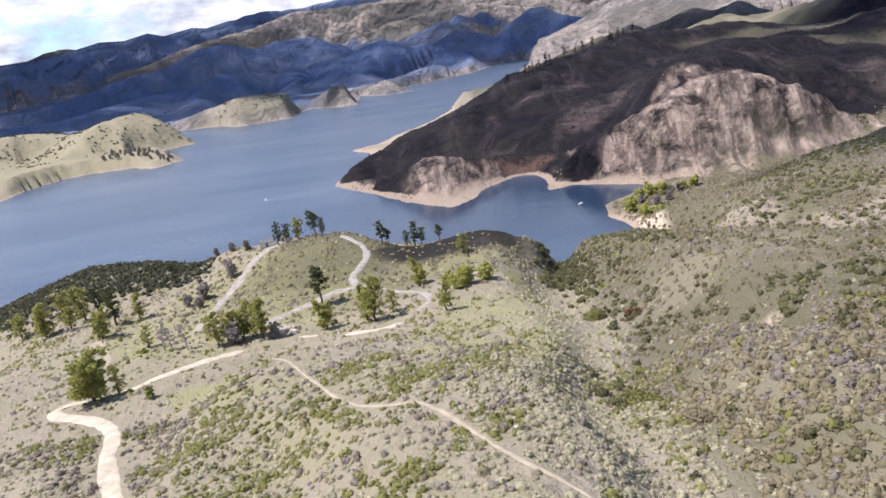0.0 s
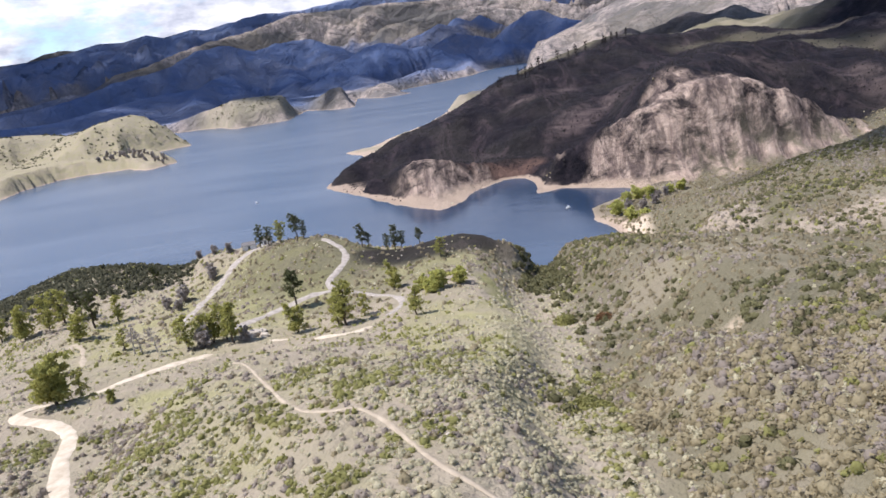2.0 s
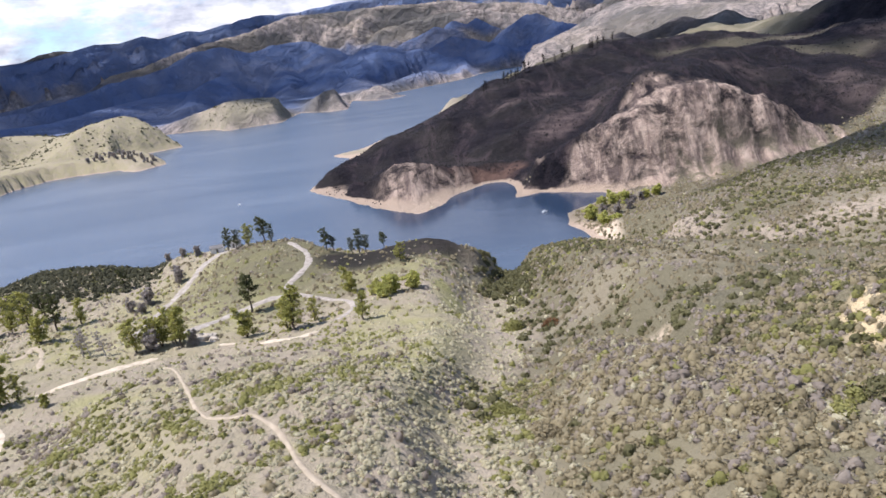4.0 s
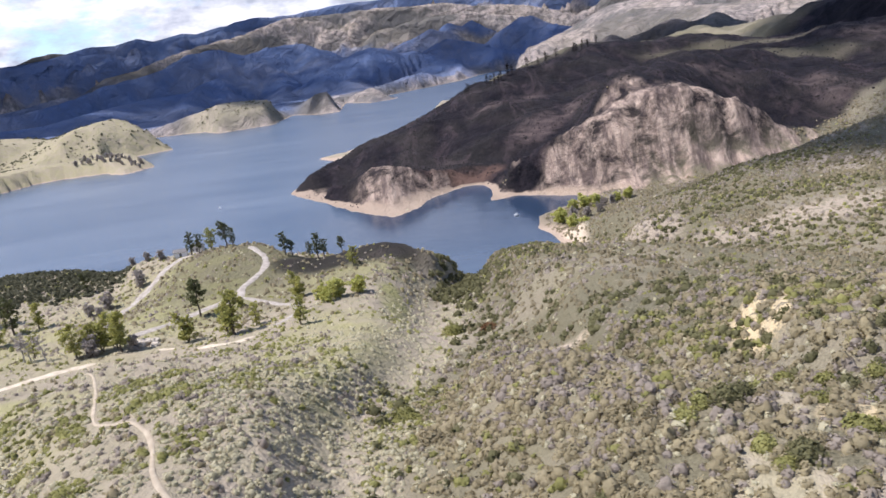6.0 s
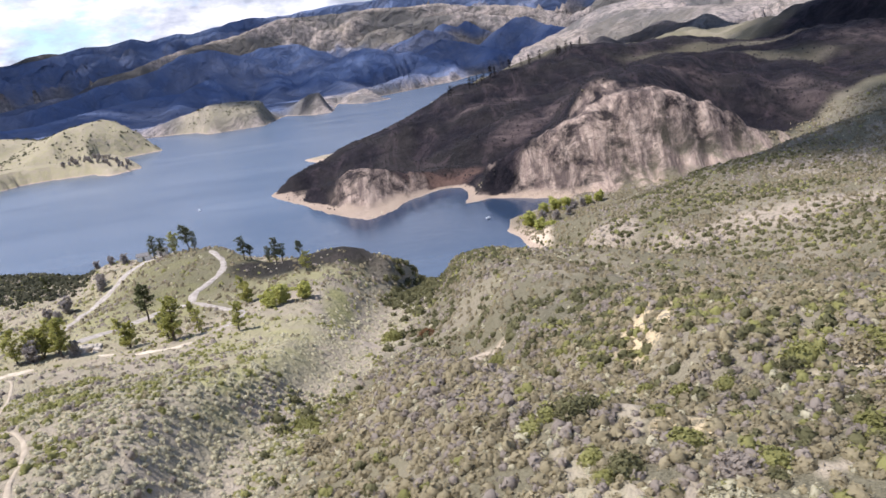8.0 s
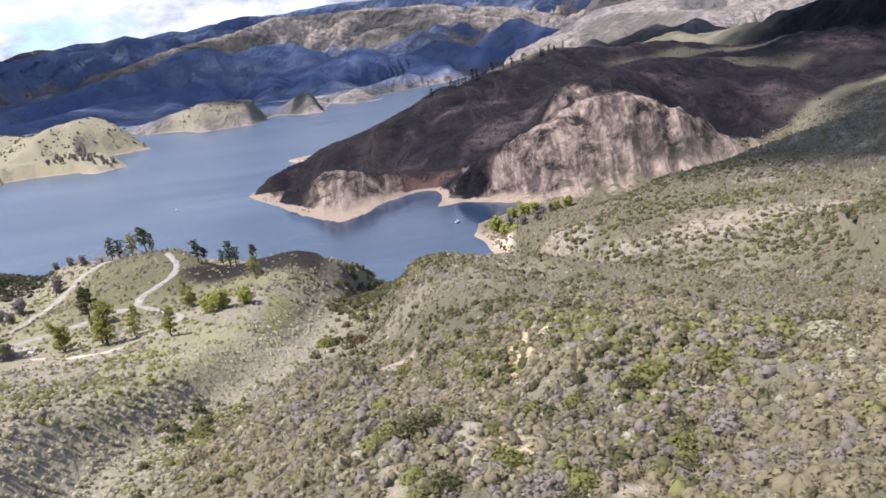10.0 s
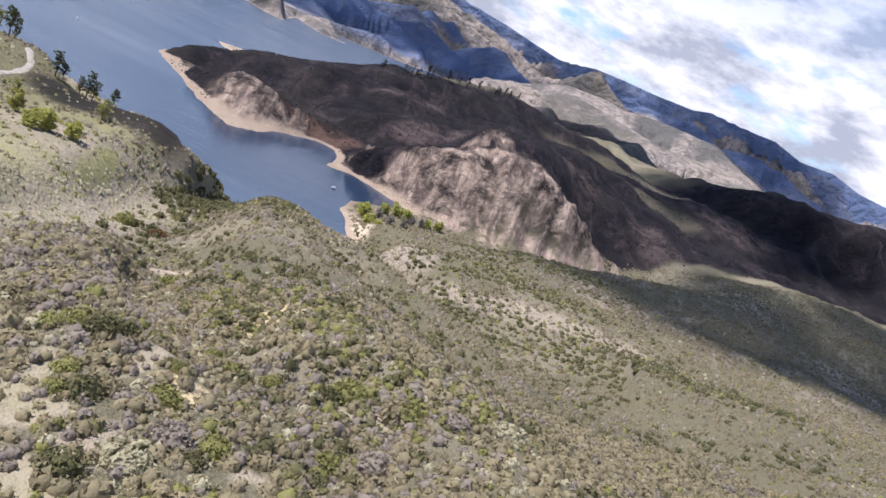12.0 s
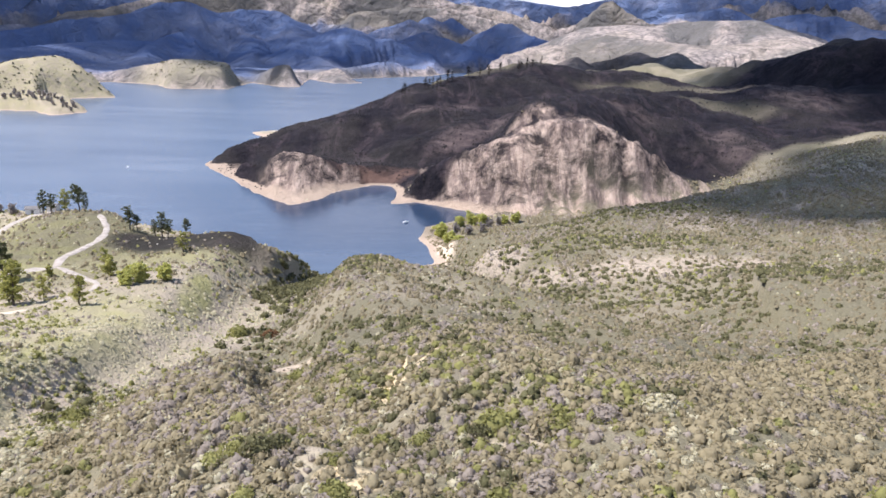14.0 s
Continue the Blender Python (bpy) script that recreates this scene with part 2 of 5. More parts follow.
def vapour():
    """Cloud: three quarters of the light goes through each surface, so that rims and shadows are thin."""
    n = Nodes("cloud")
    n.set(Base_Color=n.mix(n.noise(0.01, 4), (0.85, 0.85, 0.86), (0.93, 0.93, 0.93)), Roughness=1.0)
    clear = n.tree.nodes.new("ShaderNodeBsdfTransparent")
    both = n.tree.nodes.new("ShaderNodeMixShader")
    both.inputs[0].default_value = 0.75
    n.tree.links.new(n.bsdf.outputs[0], both.inputs[1])
    n.tree.links.new(clear.outputs[0], both.inputs[2])
    n.tree.links.new(both.outputs[0], n.out.inputs[0])
    return n.mat


MAT_ROAD = plain("bleached_dirt", (0.42, 0.35, 0.25), (0.60, 0.52, 0.40), 0.5)
MAT_PAVED = plain("worn_grey_road", (0.25, 0.218, 0.182), (0.43, 0.385, 0.325), 0.6, 0.9, 0.5)
MAT_TRAIL = plain("trodden_dirt", (0.32, 0.265, 0.19), (0.44, 0.37, 0.27), 0.7)
MAT_BARK = plain("bark", (0.07, 0.055, 0.04), (0.16, 0.13, 0.10), 2.0)
MAT_PALE_BARK = plain("pale_bark", (0.32, 0.29, 0.25), (0.48, 0.45, 0.40), 2.0)
MAT_CHAR = plain("charred_wood", (0.010, 0.009, 0.009), (0.026, 0.021, 0.020), 2.0)
MAT_PINE = foliage("pine_needles", (0.20, 0.205, 0.06), (0.48, 0.465, 0.135), (0.50, 0.47, 0.15))
MAT_DARK_PINE = foliage("dark_needles", (0.05, 0.06, 0.03), (0.155, 0.165, 0.07), (0.18, 0.18, 0.07))
MAT_WILLOW = foliage("willow_leaves", (0.31, 0.32, 0.08), (0.62, 0.605, 0.19), (0.64, 0.61, 0.22))
MAT_TWIGS = foliage("bare_twigs", (0.26, 0.23, 0.205), (0.47, 0.425, 0.385), (0.43, 0.385, 0.345))
MAT_SAGE = foliage("sage_leaves", (0.422, 0.390, 0.259), (0.628, 0.575, 0.388), (0.663, 0.603, 0.426), low=True)
MAT_CHAPARRAL = foliage("chaparral_leaves", (0.235, 0.200, 0.120), (0.442, 0.378, 0.229), (0.493, 0.418, 0.272), low=True)
MAT_GREEN = foliage("green_leaves", (0.205, 0.200, 0.071), (0.370, 0.357, 0.131), (0.431, 0.411, 0.162), low=True)
MAT_OLIVE = foliage("olive_leaves", (0.191, 0.163, 0.099), (0.338, 0.287, 0.178), (0.381, 0.321, 0.211), low=True)
MAT_TALL = foliage("dark_chaparral_leaves", (0.100, 0.097, 0.047), (0.223, 0.211, 0.104), (0.275, 0.259, 0.124), low=True)
MAT_MAUVE = foliage("dry_mauve_twigs", (0.257, 0.218, 0.174), (0.421, 0.361, 0.297), (0.460, 0.394, 0.322), low=True)
MAT_THICKET = foliage("thicket_leaves", (0.055, 0.058, 0.034), (0.15, 0.145, 0.09), (0.17, 0.155, 0.10), low=True)
MAT_RUST = foliage("rusty_leaves", (0.14, 0.075, 0.035), (0.27, 0.155, 0.08), (0.25, 0.15, 0.08), low=True)
MAT_CLOUD = vapour()
MAT_WHITE = plain("white_paint", (0.70, 0.69, 0.66), (0.80, 0.79, 0.77), 1.0, 0.6)
MAT_ROOF = plain("grey_roofing", (0.12, 0.115, 0.11), (0.20, 0.19, 0.18), 1.5)
MAT_ROCK = plain("pale_rock", (0.36, 0.31, 0.24), (0.56, 0.50, 0.41), 0.8, 0.95, 0.6)
MAT_GROUND = ground_material()
MAT_WATER = water_material()

# ---- lie of the land: crests, draws and shores, each a line of x, y, z ----
LAND = dict(
    near_ridge=[(-40, -60, 70), (-5, 0, 66), (0, 40, 60), (3, 63, 57), (-3, 80, 55), (7, 106, 47.5), (3, 142, 38.5), (0, 175, 34), (-2, 205, 32), (5, 238, 32.5)],
    ridge_end=[(5, 238, 32.5), (18, 237, 29.5), (27, 255, 19), (30, 275, 6)],
    west_bench=[(-60, 20, 50), (-55, 60, 44), (-68, 112, 39), (-66, 122, 40), (-60, 150, 34), (-40, 185, 31), (-34, 200, 31)],
    road_shelf=[(-73, 113, 38.6), (-92, 121, 38), (-94, 130, 37), (-76, 141, 36.5), (-60, 151, 34.5)],
    trail_rib=[(-8, 73, 55.8), (-15.5, 78, 54.2), (-25, 90, 51.2), (-34, 104, 47.5)],
    south_rib=[(-30, 40, 54), (-33, 76, 48.6)],
    west_foot=[(-110, 30, 30), (-125, 90, 26), (-125, 140, 23), (-118, 190, 20), (-108, 240, 20)],
    knob=[(-34, 200, 31), (-41, 237, 32), (-55, 262, 33), (-72, 275, 31), (-102, 286, 27)],
    north_slope=[(-105, 312, 13), (-55, 302, 17), (-30, 280, 19), (0, 270, 20), (15, 264, 17)],
    left_knoll=[(-120, 270, 20), (-150, 283, 26), (-175, 288, 26), (-225, 290, 12)],
    gully=[(30, 30, 54), (22, 73, 46.5), (22, 92, 41), (36, 150, 28), (31, 165, 24), (32, 215, 18), (34, 250, 10), (35, 287, 0)],
    mid_rib=[(70, 52, 57.5), (58, 64, 57.2), (47, 82, 53.4), (43, 100, 48.2), (41, 118, 40)],
    rib_draw=[(84, 58, 58), (74, 64, 55), (66, 69, 52), (62, 80, 48), (56, 92, 44), (52, 103, 41), (51, 113, 39.3), (43, 140, 30.5)],
    bluff=[(69, 80, 49.5), (73, 87, 51), (70, 96, 49)],
    bluff_top=[(81, 70, 57.8), (78, 84, 56), (79, 94, 54.5)],
    east_bank=[(63, 106, 46.8), (66, 118, 46), (61, 132, 42.5)],
    crest_foot=[(112, 100, 46), (135, 117, 40), (160, 135, 35.5)],
    spur=[(105, 57, 61.5), (90, 77, 59), (73, 123, 46.5), (68, 160, 41), (64, 195, 34.5), (60, 235, 25.5), (51, 270, 15), (50, 288, 3)],
    right_crest=[(90, 0, 66), (105, 57, 61.5), (122, 73, 57), (142, 92, 49.5), (175, 107, 47), (230, 117, 53)],
    right_spur=[(142, 90, 48), (117, 126, 41), (98, 162, 36), (80, 190, 34)],
    draw=[(235, 152, 45), (189, 149, 40), (166, 143, 34), (148, 162, 27), (128, 195, 19.5), (100, 228, 12), (86, 268, 6), (80, 305, 1)],
    terrace=[(108, 255, 22), (150, 262, 26), (181, 246, 29), (215, 230, 31), (260, 230, 38)],
    east_ridge=[(90, 325, 8), (110, 300, 18), (152, 300, 21), (170, 301, 26), (215, 316, 29), (256, 345, 29), (333, 378, 40), (365, 405, 47), (430, 430, 50), (600, 470, 64)],
    right_hill=[(250, 60, 70), (400, 100, 84), (700, 200, 100), (1600, 300, 160)],
    behind=[(-300, -300, 50), (0, -300, 90), (250, -300, 110), (900, -500, 200)],
    west_land=[(-240, -60, 30), (-180, 40, 22), (-180, 130, 14), (-200, 220, 9)],
    near_shore=[(-600, -200, 0), (-420, 60, 0), (-330, 180, 0), (-270, 270, 0), (-225, 330, 0), (-165, 335, 0), (-110, 335, 0), (-60, 335, 0), (-15, 320, 0), (20, 302, 0), (35, 287, 0), (50, 292, 0), (66, 300, 0), (84, 312, 0), (79, 338, 0), (76, 355, 0), (82, 385, 0), (100, 402, 0), (119, 417, 0)],
    marsh=[(92, 330, 2), (100, 360, 1.5), (125, 385, 2), (140, 398, 3)],
    burnt_shore=[(119, 418, 0), (97, 433, 0), (75, 449, 0), (57, 441, 0), (59, 480, 0), (53, 506, 0), (40, 508, 0), (18, 481, 0), (7, 452, 0), (-9, 431, 0), (-30, 455, 0), (-58, 503, 0), (-78, 535, 0), (-113, 590, 0)],
    back_shore=[(-113, 590, 0), (-105, 640, 0), (-95, 700, 0), (-100, 780, 0), (-133, 836, 0), (-100, 862, 0), (-83, 936, 0), (-40, 1050, 0), (0, 1250, 0), (20, 1500, 0), (28, 1628, 0), (53, 1739, 0), (120, 1770, 0), (150, 1850, 0), (250, 2300, 0), (345, 3000, 0), (452, 3700, 0), (468, 3880, 0), (420, 3960, 0)],
    burnt_crest=[(-113, 590, 1), (-95, 612, 13), (-40, 652, 29), (20, 690, 48), (103, 750, 66), (133, 787, 75), (163, 812, 77), (202, 834, 88), (224, 849, 89), (300, 865, 82)],
    burnt_back=[(-60, 800, 6), (20, 900, 18), (100, 960, 38), (180, 1010, 52), (260, 1020, 60)],
    burnt_shoulder=[(-62, 535, 14), (-18, 506, 24), (18, 515, 22), (42, 530, 13)],
    burnt_draw=[(54, 508, 0.5), (78, 560, 22), (105, 640, 46)],
    cliff_top=[(85, 470, 16), (120, 445, 41), (165, 446, 60), (190, 448, 58), (217, 446, 45), (249, 446, 25), (282, 458, 17)],
    dome=[(165, 470, 63), (200, 560, 68), (282, 635, 66), (300, 720, 70)],
    creek=[(119, 418, 1), (160, 404, 4), (190, 402, 6), (225, 412, 9), (282, 446, 15), (332, 488, 32), (420, 560, 45), (560, 640, 60)],
    dome_spur=[(282, 635, 66), (310, 560, 52), (325, 505, 37)],
    far_burn=[(1300, 500, 260), (800, 640, 170), (600, 787, 126), (597, 849, 116), (593, 909, 107), (589, 1024, 91), (567, 1199, 83), (506, 1222, 87)],
    high_valley=[(540, 700, 70), (430, 930, 64), (390, 1000, 62), (359, 1110, 62), (335, 1218, 66)],
    valley_head=[(260, 1300, 50), (420, 1450, 62), (700, 1400, 78)],
    green_shore=[(-700, 500, 0), (-591, 850, 0), (-616, 952, 0), (-600, 1032, 0), (-545, 1040, 0), (-500, 1040, 0), (-445, 978, 0), (-424, 1045, 0), (-480, 1110, 0), (-560, 1180, 0), (-610, 1280, 0), (-515, 1345, 0), (-525, 1375, 0), (-660, 1450, 0), (-760, 1650, 0), (-790, 1930, 0), (-680, 1880, 0)],
    island=[(-545, 1060, 3), (-490, 1060, 5), (-445, 1010, 3)],
    far_shore=[(-680, 1880, 0), (-611, 1830, 0), (-531, 1680, 0), (-404, 1730, 0), (-420, 1850, 0), (-430, 2080, 0), (-308, 1895, 0), (-263, 1900, 0), (-320, 2450, 0), (-200, 2170, 0), (-112, 2230, 0), (-215, 2520, 0), (-157, 2660, 0), (110, 3120, 0), (190, 3500, 0), (300, 3850, 0), (420, 3960, 0)],
)


# crests of the hills and ranges beyond: their line, the fall of their sides, and how rounded they are
RANGES = dict(
    green_hill=([(-1150, 1250, 84), (-1050, 1300, 80), (-900, 1420, 66), (-800, 1450, 48), (-640, 1390, 74), (-575, 1370, 45), (-520, 1360, 3)], 0.30, 120),
    green_back=([(-1700, 1600, 60), (-1100, 1900, 40), (-860, 2000, 20)], 0.15, 80),
    round_hill=([(-650, 1950, 48), (-540, 1850, 68), (-440, 1890, 58), (-390, 1930, 34)], 0.36, 110),
    dark_lump=([(-420, 2150, 20), (-305, 1980, 58), (-280, 1930, 36)], 0.55, 100),
    tan_lump=([(-250, 2400, 30), (-140, 2480, 62), (0, 2900, 66), (105, 3120, 8)], 0.30, 70),
    main_range=([(-2900, 3800, 120), (-2370, 3940, 135), (-2290, 4100, 157), (-2210, 4260, 186), (-2110, 4420, 236), (-1970, 4590, 264), (-1800, 4660, 299), (-1680, 4810, 373), (-1530, 4970, 394), (-1300, 4830, 316), (-1290, 5240, 350), (-1180, 5470, 382), (-990, 5290, 363), (-880, 5110, 310), (-710, 4530, 210), (-530, 3850, 108), (-380, 3160, 47)], 0.30, 20),
    main_spur=([(-1490, 4950, 374), (-1290, 4390, 206), (-1320, 3960, 156), (-1250, 3450, 99), (-1060, 2880, 43)], 0.30, 20),
    main_spur_east=([(-1280, 5430, 386), (-1040, 4560, 185), (-810, 3790, 85), (-710, 3100, 39)], 0.30, 20),
    fore_range=([(-2600, 2500, 70), (-1760, 2670, 73), (-1660, 2730, 66), (-1580, 2780, 66), (-1520, 2930, 82), (-1470, 3170, 100), (-1400, 3420, 116), (-1290, 3780, 119)], 0.22, 40),
    mid_hill=([(-560, 3640, 141), (-480, 3700, 167), (-400, 3760, 207), (-330, 3770, 221), (-250, 3780, 201), (-180, 3790, 166), (-100, 3790, 171), (-40, 3790, 143), (20, 3690, 93)], 0.36, 20),
    mid_hill_east=([(-20, 4290, 147), (40, 4490, 213), (80, 4490, 227), (200, 4490, 197), (300, 4290, 156), (370, 4080, 118)], 0.36, 15),
    lake_end_peak=([(330, 4790, 155), (420, 4780, 216), (520, 4670, 266), (580, 4620, 300), (640, 4560, 293), (720, 4450, 230), (740, 4240, 187)], 0.42, 15),
    pyramids=([(-170, 5290, 287), (-30, 5290, 339), (50, 5490, 313), (130, 5590, 382), (230, 5590, 339), (300, 5590, 378), (400, 5490, 298)], 0.45, 10),
    pale_range=([(-3600, 5100, 140), (-3190, 5320, 198), (-3010, 5420, 231), (-2830, 5510, 234), (-2650, 5600, 338), (-2410, 5710, 371), (-2260, 5980, 448), (-2070, 6260, 517), (-1760, 6560, 577), (-1420, 7060, 713), (-1000, 7110, 690), (-530, 6970, 674), (-200, 6990, 644), (130, 6990, 634), (450, 6780, 547), (640, 6570, 519), (830, 6350, 464), (970, 5930, 320)], 0.34, 20),
    pale_face=([(-460, 6170, 427), (-70, 6290, 482), (320, 6190, 473), (550, 5980, 400)], 0.34, 20),
    skyline=([(-7500, 6000, 650), (-4790, 7620, 689), (-4590, 7740, 694), (-4340, 7880, 711), (-3930, 8090, 800), (-3690, 8210, 785), (-3450, 8310, 835), (-3290, 8370, 780), (-2980, 8490, 834), (-2830, 8540, 807), (-2570, 8620, 856), (-2280, 8910, 934), (-1850, 9210, 928), (-1360, 9500, 988)], 0.30, 20),
    skyline_east=([(-1360, 9500, 988), (-310, 9790, 1027), (140, 9790, 1005), (410, 9790, 906), (790, 9570, 862), (1180, 9430, 818), (1620, 9370, 758), (2020, 9190, 728), (2320, 8710, 778), (2690, 8610, 797), (3090, 8480, 803), (3530, 8310, 831), (3720, 8230, 889), (3980, 7660, 850), (4240, 7520, 863), (4540, 7350, 772), (4830, 7160, 805), (5080, 6990, 724), (5300, 6830, 706), (7500, 5500, 700)], 0.30, 20),
    pale_behind=([(-6900, 9900, 860), (-6210, 10260, 884), (-5940, 10430, 987), (-5700, 10560, 1017), (-5400, 10710, 974), (-5110, 10860, 999)], 0.30, 20),
    pinnacle=([(1170, 5080, 328), (1300, 5150, 412), (1400, 5230, 486), (1460, 5220, 502), (1510, 5200, 460), (1590, 5080, 393), (1650, 4950, 344)], 0.60, 10),
    pale_mountain=([(410, 3380, 33), (500, 3370, 93), (630, 3450, 144), (760, 3430, 200), (860, 3410, 238), (1040, 3360, 252), (1140, 3330, 243), (1260, 3290, 265), (1370, 3250, 274), (1530, 3070, 273), (1550, 2950, 233), (1580, 2820, 203), (1600, 2690, 176)], 0.20, 20),
    pale_mountain_face=([(710, 2820, 156), (800, 2800, 186), (930, 2660, 166), (1050, 2510, 151), (1170, 2460, 154), (1360, 2480, 182), (1300, 2180, 120)], 0.22, 20),
    blue_hill=([(2300, 4700, 344), (2370, 4660, 380), (2460, 4620, 398), (2570, 4560, 412), (2640, 4520, 388), (2710, 4480, 395), (2770, 4440, 368), (2720, 4240, 296), (2720, 4000, 243), (3400, 3800, 260)], 0.34, 20),
    blue_behind=([(2380, 6600, 506), (2660, 6500, 543), (2910, 6610, 586), (2930, 6390, 510), (2950, 6160, 453)], 0.34, 20),
    dark_hump=([(1180, 2010, 121), (1210, 2000, 142), (1240, 1980, 166), (1270, 1960, 171), (1290, 1950, 162), (1340, 1910, 162), (2200, 1700, 200)], 0.35, 15),
    dark_peak=([(400, 1760, 74), (430, 1760, 88), (460, 1750, 99), (500, 1750, 81), (530, 1790, 91), (570, 1780, 100), (630, 1810, 115), (620, 1710, 102), (630, 1650, 101), (660, 1610, 112), (670, 1610, 113), (690, 1580, 92)], 0.40, 10),
    small_dark=([(810, 1530, 92), (830, 1520, 105), (850, 1510, 110), (860, 1500, 107), (880, 1490, 98)], 0.40, 10),
    burn_end=([(1500, 1000, 230), (589, 1024, 91), (567, 1199, 83), (506, 1222, 87)], 0.15, 20),
)


def lattice(ix, iy, seed):
    n = (ix * 374761393 + iy * 668265263 + seed * 144269504) & 0xFFFFFFFF
    n = ((n ^ (n >> 13)) * 1274126177) & 0xFFFFFFFF
    return ((n ^ (n >> 16)) & 0xFFFF) / 65535.0


def noise2(x, y, seed=0):
    """Smooth noise in 0 to 1, over whole arrays."""
    ix, iy = np.floor(x).astype(np.int64), np.floor(y).astype(np.int64)
    u, v = x - ix, y - iy
    u, v = u * u * u * (u * (u * 6 - 15) + 10), v * v * v * (v * (v * 6 - 15) + 10)
    a, b = lattice(ix, iy, seed), lattice(ix + 1, iy, seed)
    c, d = lattice(ix, iy + 1, seed), lattice(ix + 1, iy + 1, seed)
    return (a * (1 - u) + b * u) * (1 - v) + (c * (1 - u) + d * u) * v


def fbm(x, y, octaves=4, seed=0):
    total, amp, norm = 0.0, 1.0, 0.0
    for k in range(octaves):
        total = total + amp * noise2(x, y, seed + k)
        norm += amp
        x, y, amp = 1.6 * x + 1.2 * y + 7.3, -1.2 * x + 1.6 * y + 3.1, amp * 0.5
    return total / norm


def ridged(x, y, octaves=4, seed=0):
    total, amp, norm = 0.0, 1.0, 0.0
    for k in range(octaves):
        total = total + amp * (1 - np.abs(2 * noise2(x, y, seed + k) - 1))
        norm += amp
        x, y, amp = 1.6 * x + 1.2 * y + 5.1, -1.2 * x + 1.6 * y + 9.7, amp * 0.5
    return total / norm


def smooth(a, b, v):
    s = np.clip((v - a) / (b - a), 0, 1)
    return s * s * (3 - 2 * s)


def to_line(X, Y, line):
    """Squared distance to a line, and its height at the nearest place."""
    best, height = np.full(X.shape, 1e12), np.zeros(X.shape)
    for (ax, ay, az), (bx, by, bz) in zip(line, line[1:]):
        dx, dy = bx - ax, by - ay
        s = np.clip(((X - ax) * dx + (Y - ay) * dy) / (dx * dx + dy * dy), 0, 1)
        d = (X - ax - s * dx) ** 2 + (Y - ay - s * dy) ** 2
        near = d < best
        best = np.where(near, d, best)
        height = np.where(near, az + s * (bz - az), height)
    return best, height


def blob(X, Y, x, y, rx, ry, turn=0.0):
    """1 inside an oval, falling to 0 round its edge."""
    c, s = math.cos(radians(turn)), math.sin(radians(turn))
    u, v = (X - x) * c + (Y - y) * s, -(X - x) * s + (Y - y) * c
    return smooth(1.25, 0.75, np.sqrt((u / rx) ** 2 + (v / ry) ** 2))


def scarp_mask(X, Y):
    X, Y = X + 12 * (fbm(X / 22, Y / 22, 3, 60) - 0.5), Y + 14 * (fbm(X / 18, Y / 18, 3, 64) - 0.5)
    near = lambda x, y, rx, ry: 1.5 - np.hypot((X - x) / rx, (Y - y) / ry)
    best = np.maximum.reduce([near(188, 434, 76, 26), near(150, 440, 40, 30), near(2, 472, 64, 32), near(62, 452, 12, 7), near(118, 436, 46, 14)])
    return smooth(0.30, 0.72, best + 1.2 * (fbm(X / 9, Y / 30, 4, 66) - 0.5))


def lake_side(X, Y):
    """1 on the lake's side of the shores, and the distance to the shore."""
    ring = LAND["near_shore"] + LAND["burnt_shore"][1:] + LAND["back_shore"][1:] + LAND["far_shore"][-2::-1] + LAND["green_shore"][-2::-1] + [(-1500, 200, 0), (-600, -200, 0)]
    wob = 7 * smooth(150, 500, np.hypot(X, Y))
    X, Y = X + wob * (fbm(X / 28, Y / 28, 3, 50) - 0.5), Y + wob * (fbm(X / 28, Y / 28, 3, 53) - 0.5)
    d, _ = to_line(X, Y, ring)
    inside = np.zeros(X.shape, bool)
    for (ax, ay, _), (bx, by, _) in zip(ring, ring[1:] + ring[:1]):
        if ay != by:
            inside ^= ((ay > Y) != (by > Y)) & (X < (bx - ax) * (Y - ay) / (by - ay) + ax)
    return inside.astype(float), np.sqrt(d)


def near_height(X, Y):
    """Land drawn between its crests, draws and shores."""
    reach = np.hypot(X - 38, Y)
    soft = 6.0 + (0.009 * reach) ** 2 * smooth(350, 1200, reach)
    top, low = np.zeros(X.shape), np.zeros(X.shape)
    for line in LAND.values():
        d, z = to_line(X, Y, line)
        w = 1.0 / (d + soft) ** 1.5
        top, low = top + w * z, low + w
    return top / low


def gullies(X, Y):
    """0 on the ribs of the far ranges, towards 1 in their gullies."""
    size = 1 + smooth(2500, 6000, np.hypot(X - 38, Y))
    X, Y = X / size, Y / size
    return 1 - ridged(X / 290 + 0.8 * noise2(X / 340, Y / 340, 3), Y / 290 + 0.7 * noise2(X / 260, Y / 260, 4), 5, 21)


def far_height(X, Y):
    """Ridges that fall away in spurs and gullies."""
    best, crest, drop = np.full(X.shape, -1e9), np.zeros(X.shape), np.zeros(X.shape)
    for line, fall, turn in RANGES.values():
        d, z = to_line(X, Y, line)
        down = fall * (np.sqrt(d + turn * turn) - turn)
        near = z - down > best
        best, crest, drop = np.where(near, z - down, best), np.where(near, z, crest), np.where(near, down, drop)
    gull = gullies(X, Y)
    size = 1 + smooth(2500, 6000, np.hypot(X - 38, Y))
    H = crest - drop * (0.50 + 1.9 * gull) - smooth(0, 60, drop) * 26 * size * (gull - 0.22) * smooth(40, 200, crest)
    return np.maximum(H, 9 + 46 * (ridged(X / 330, Y / 330, 3, 15) - 0.5))


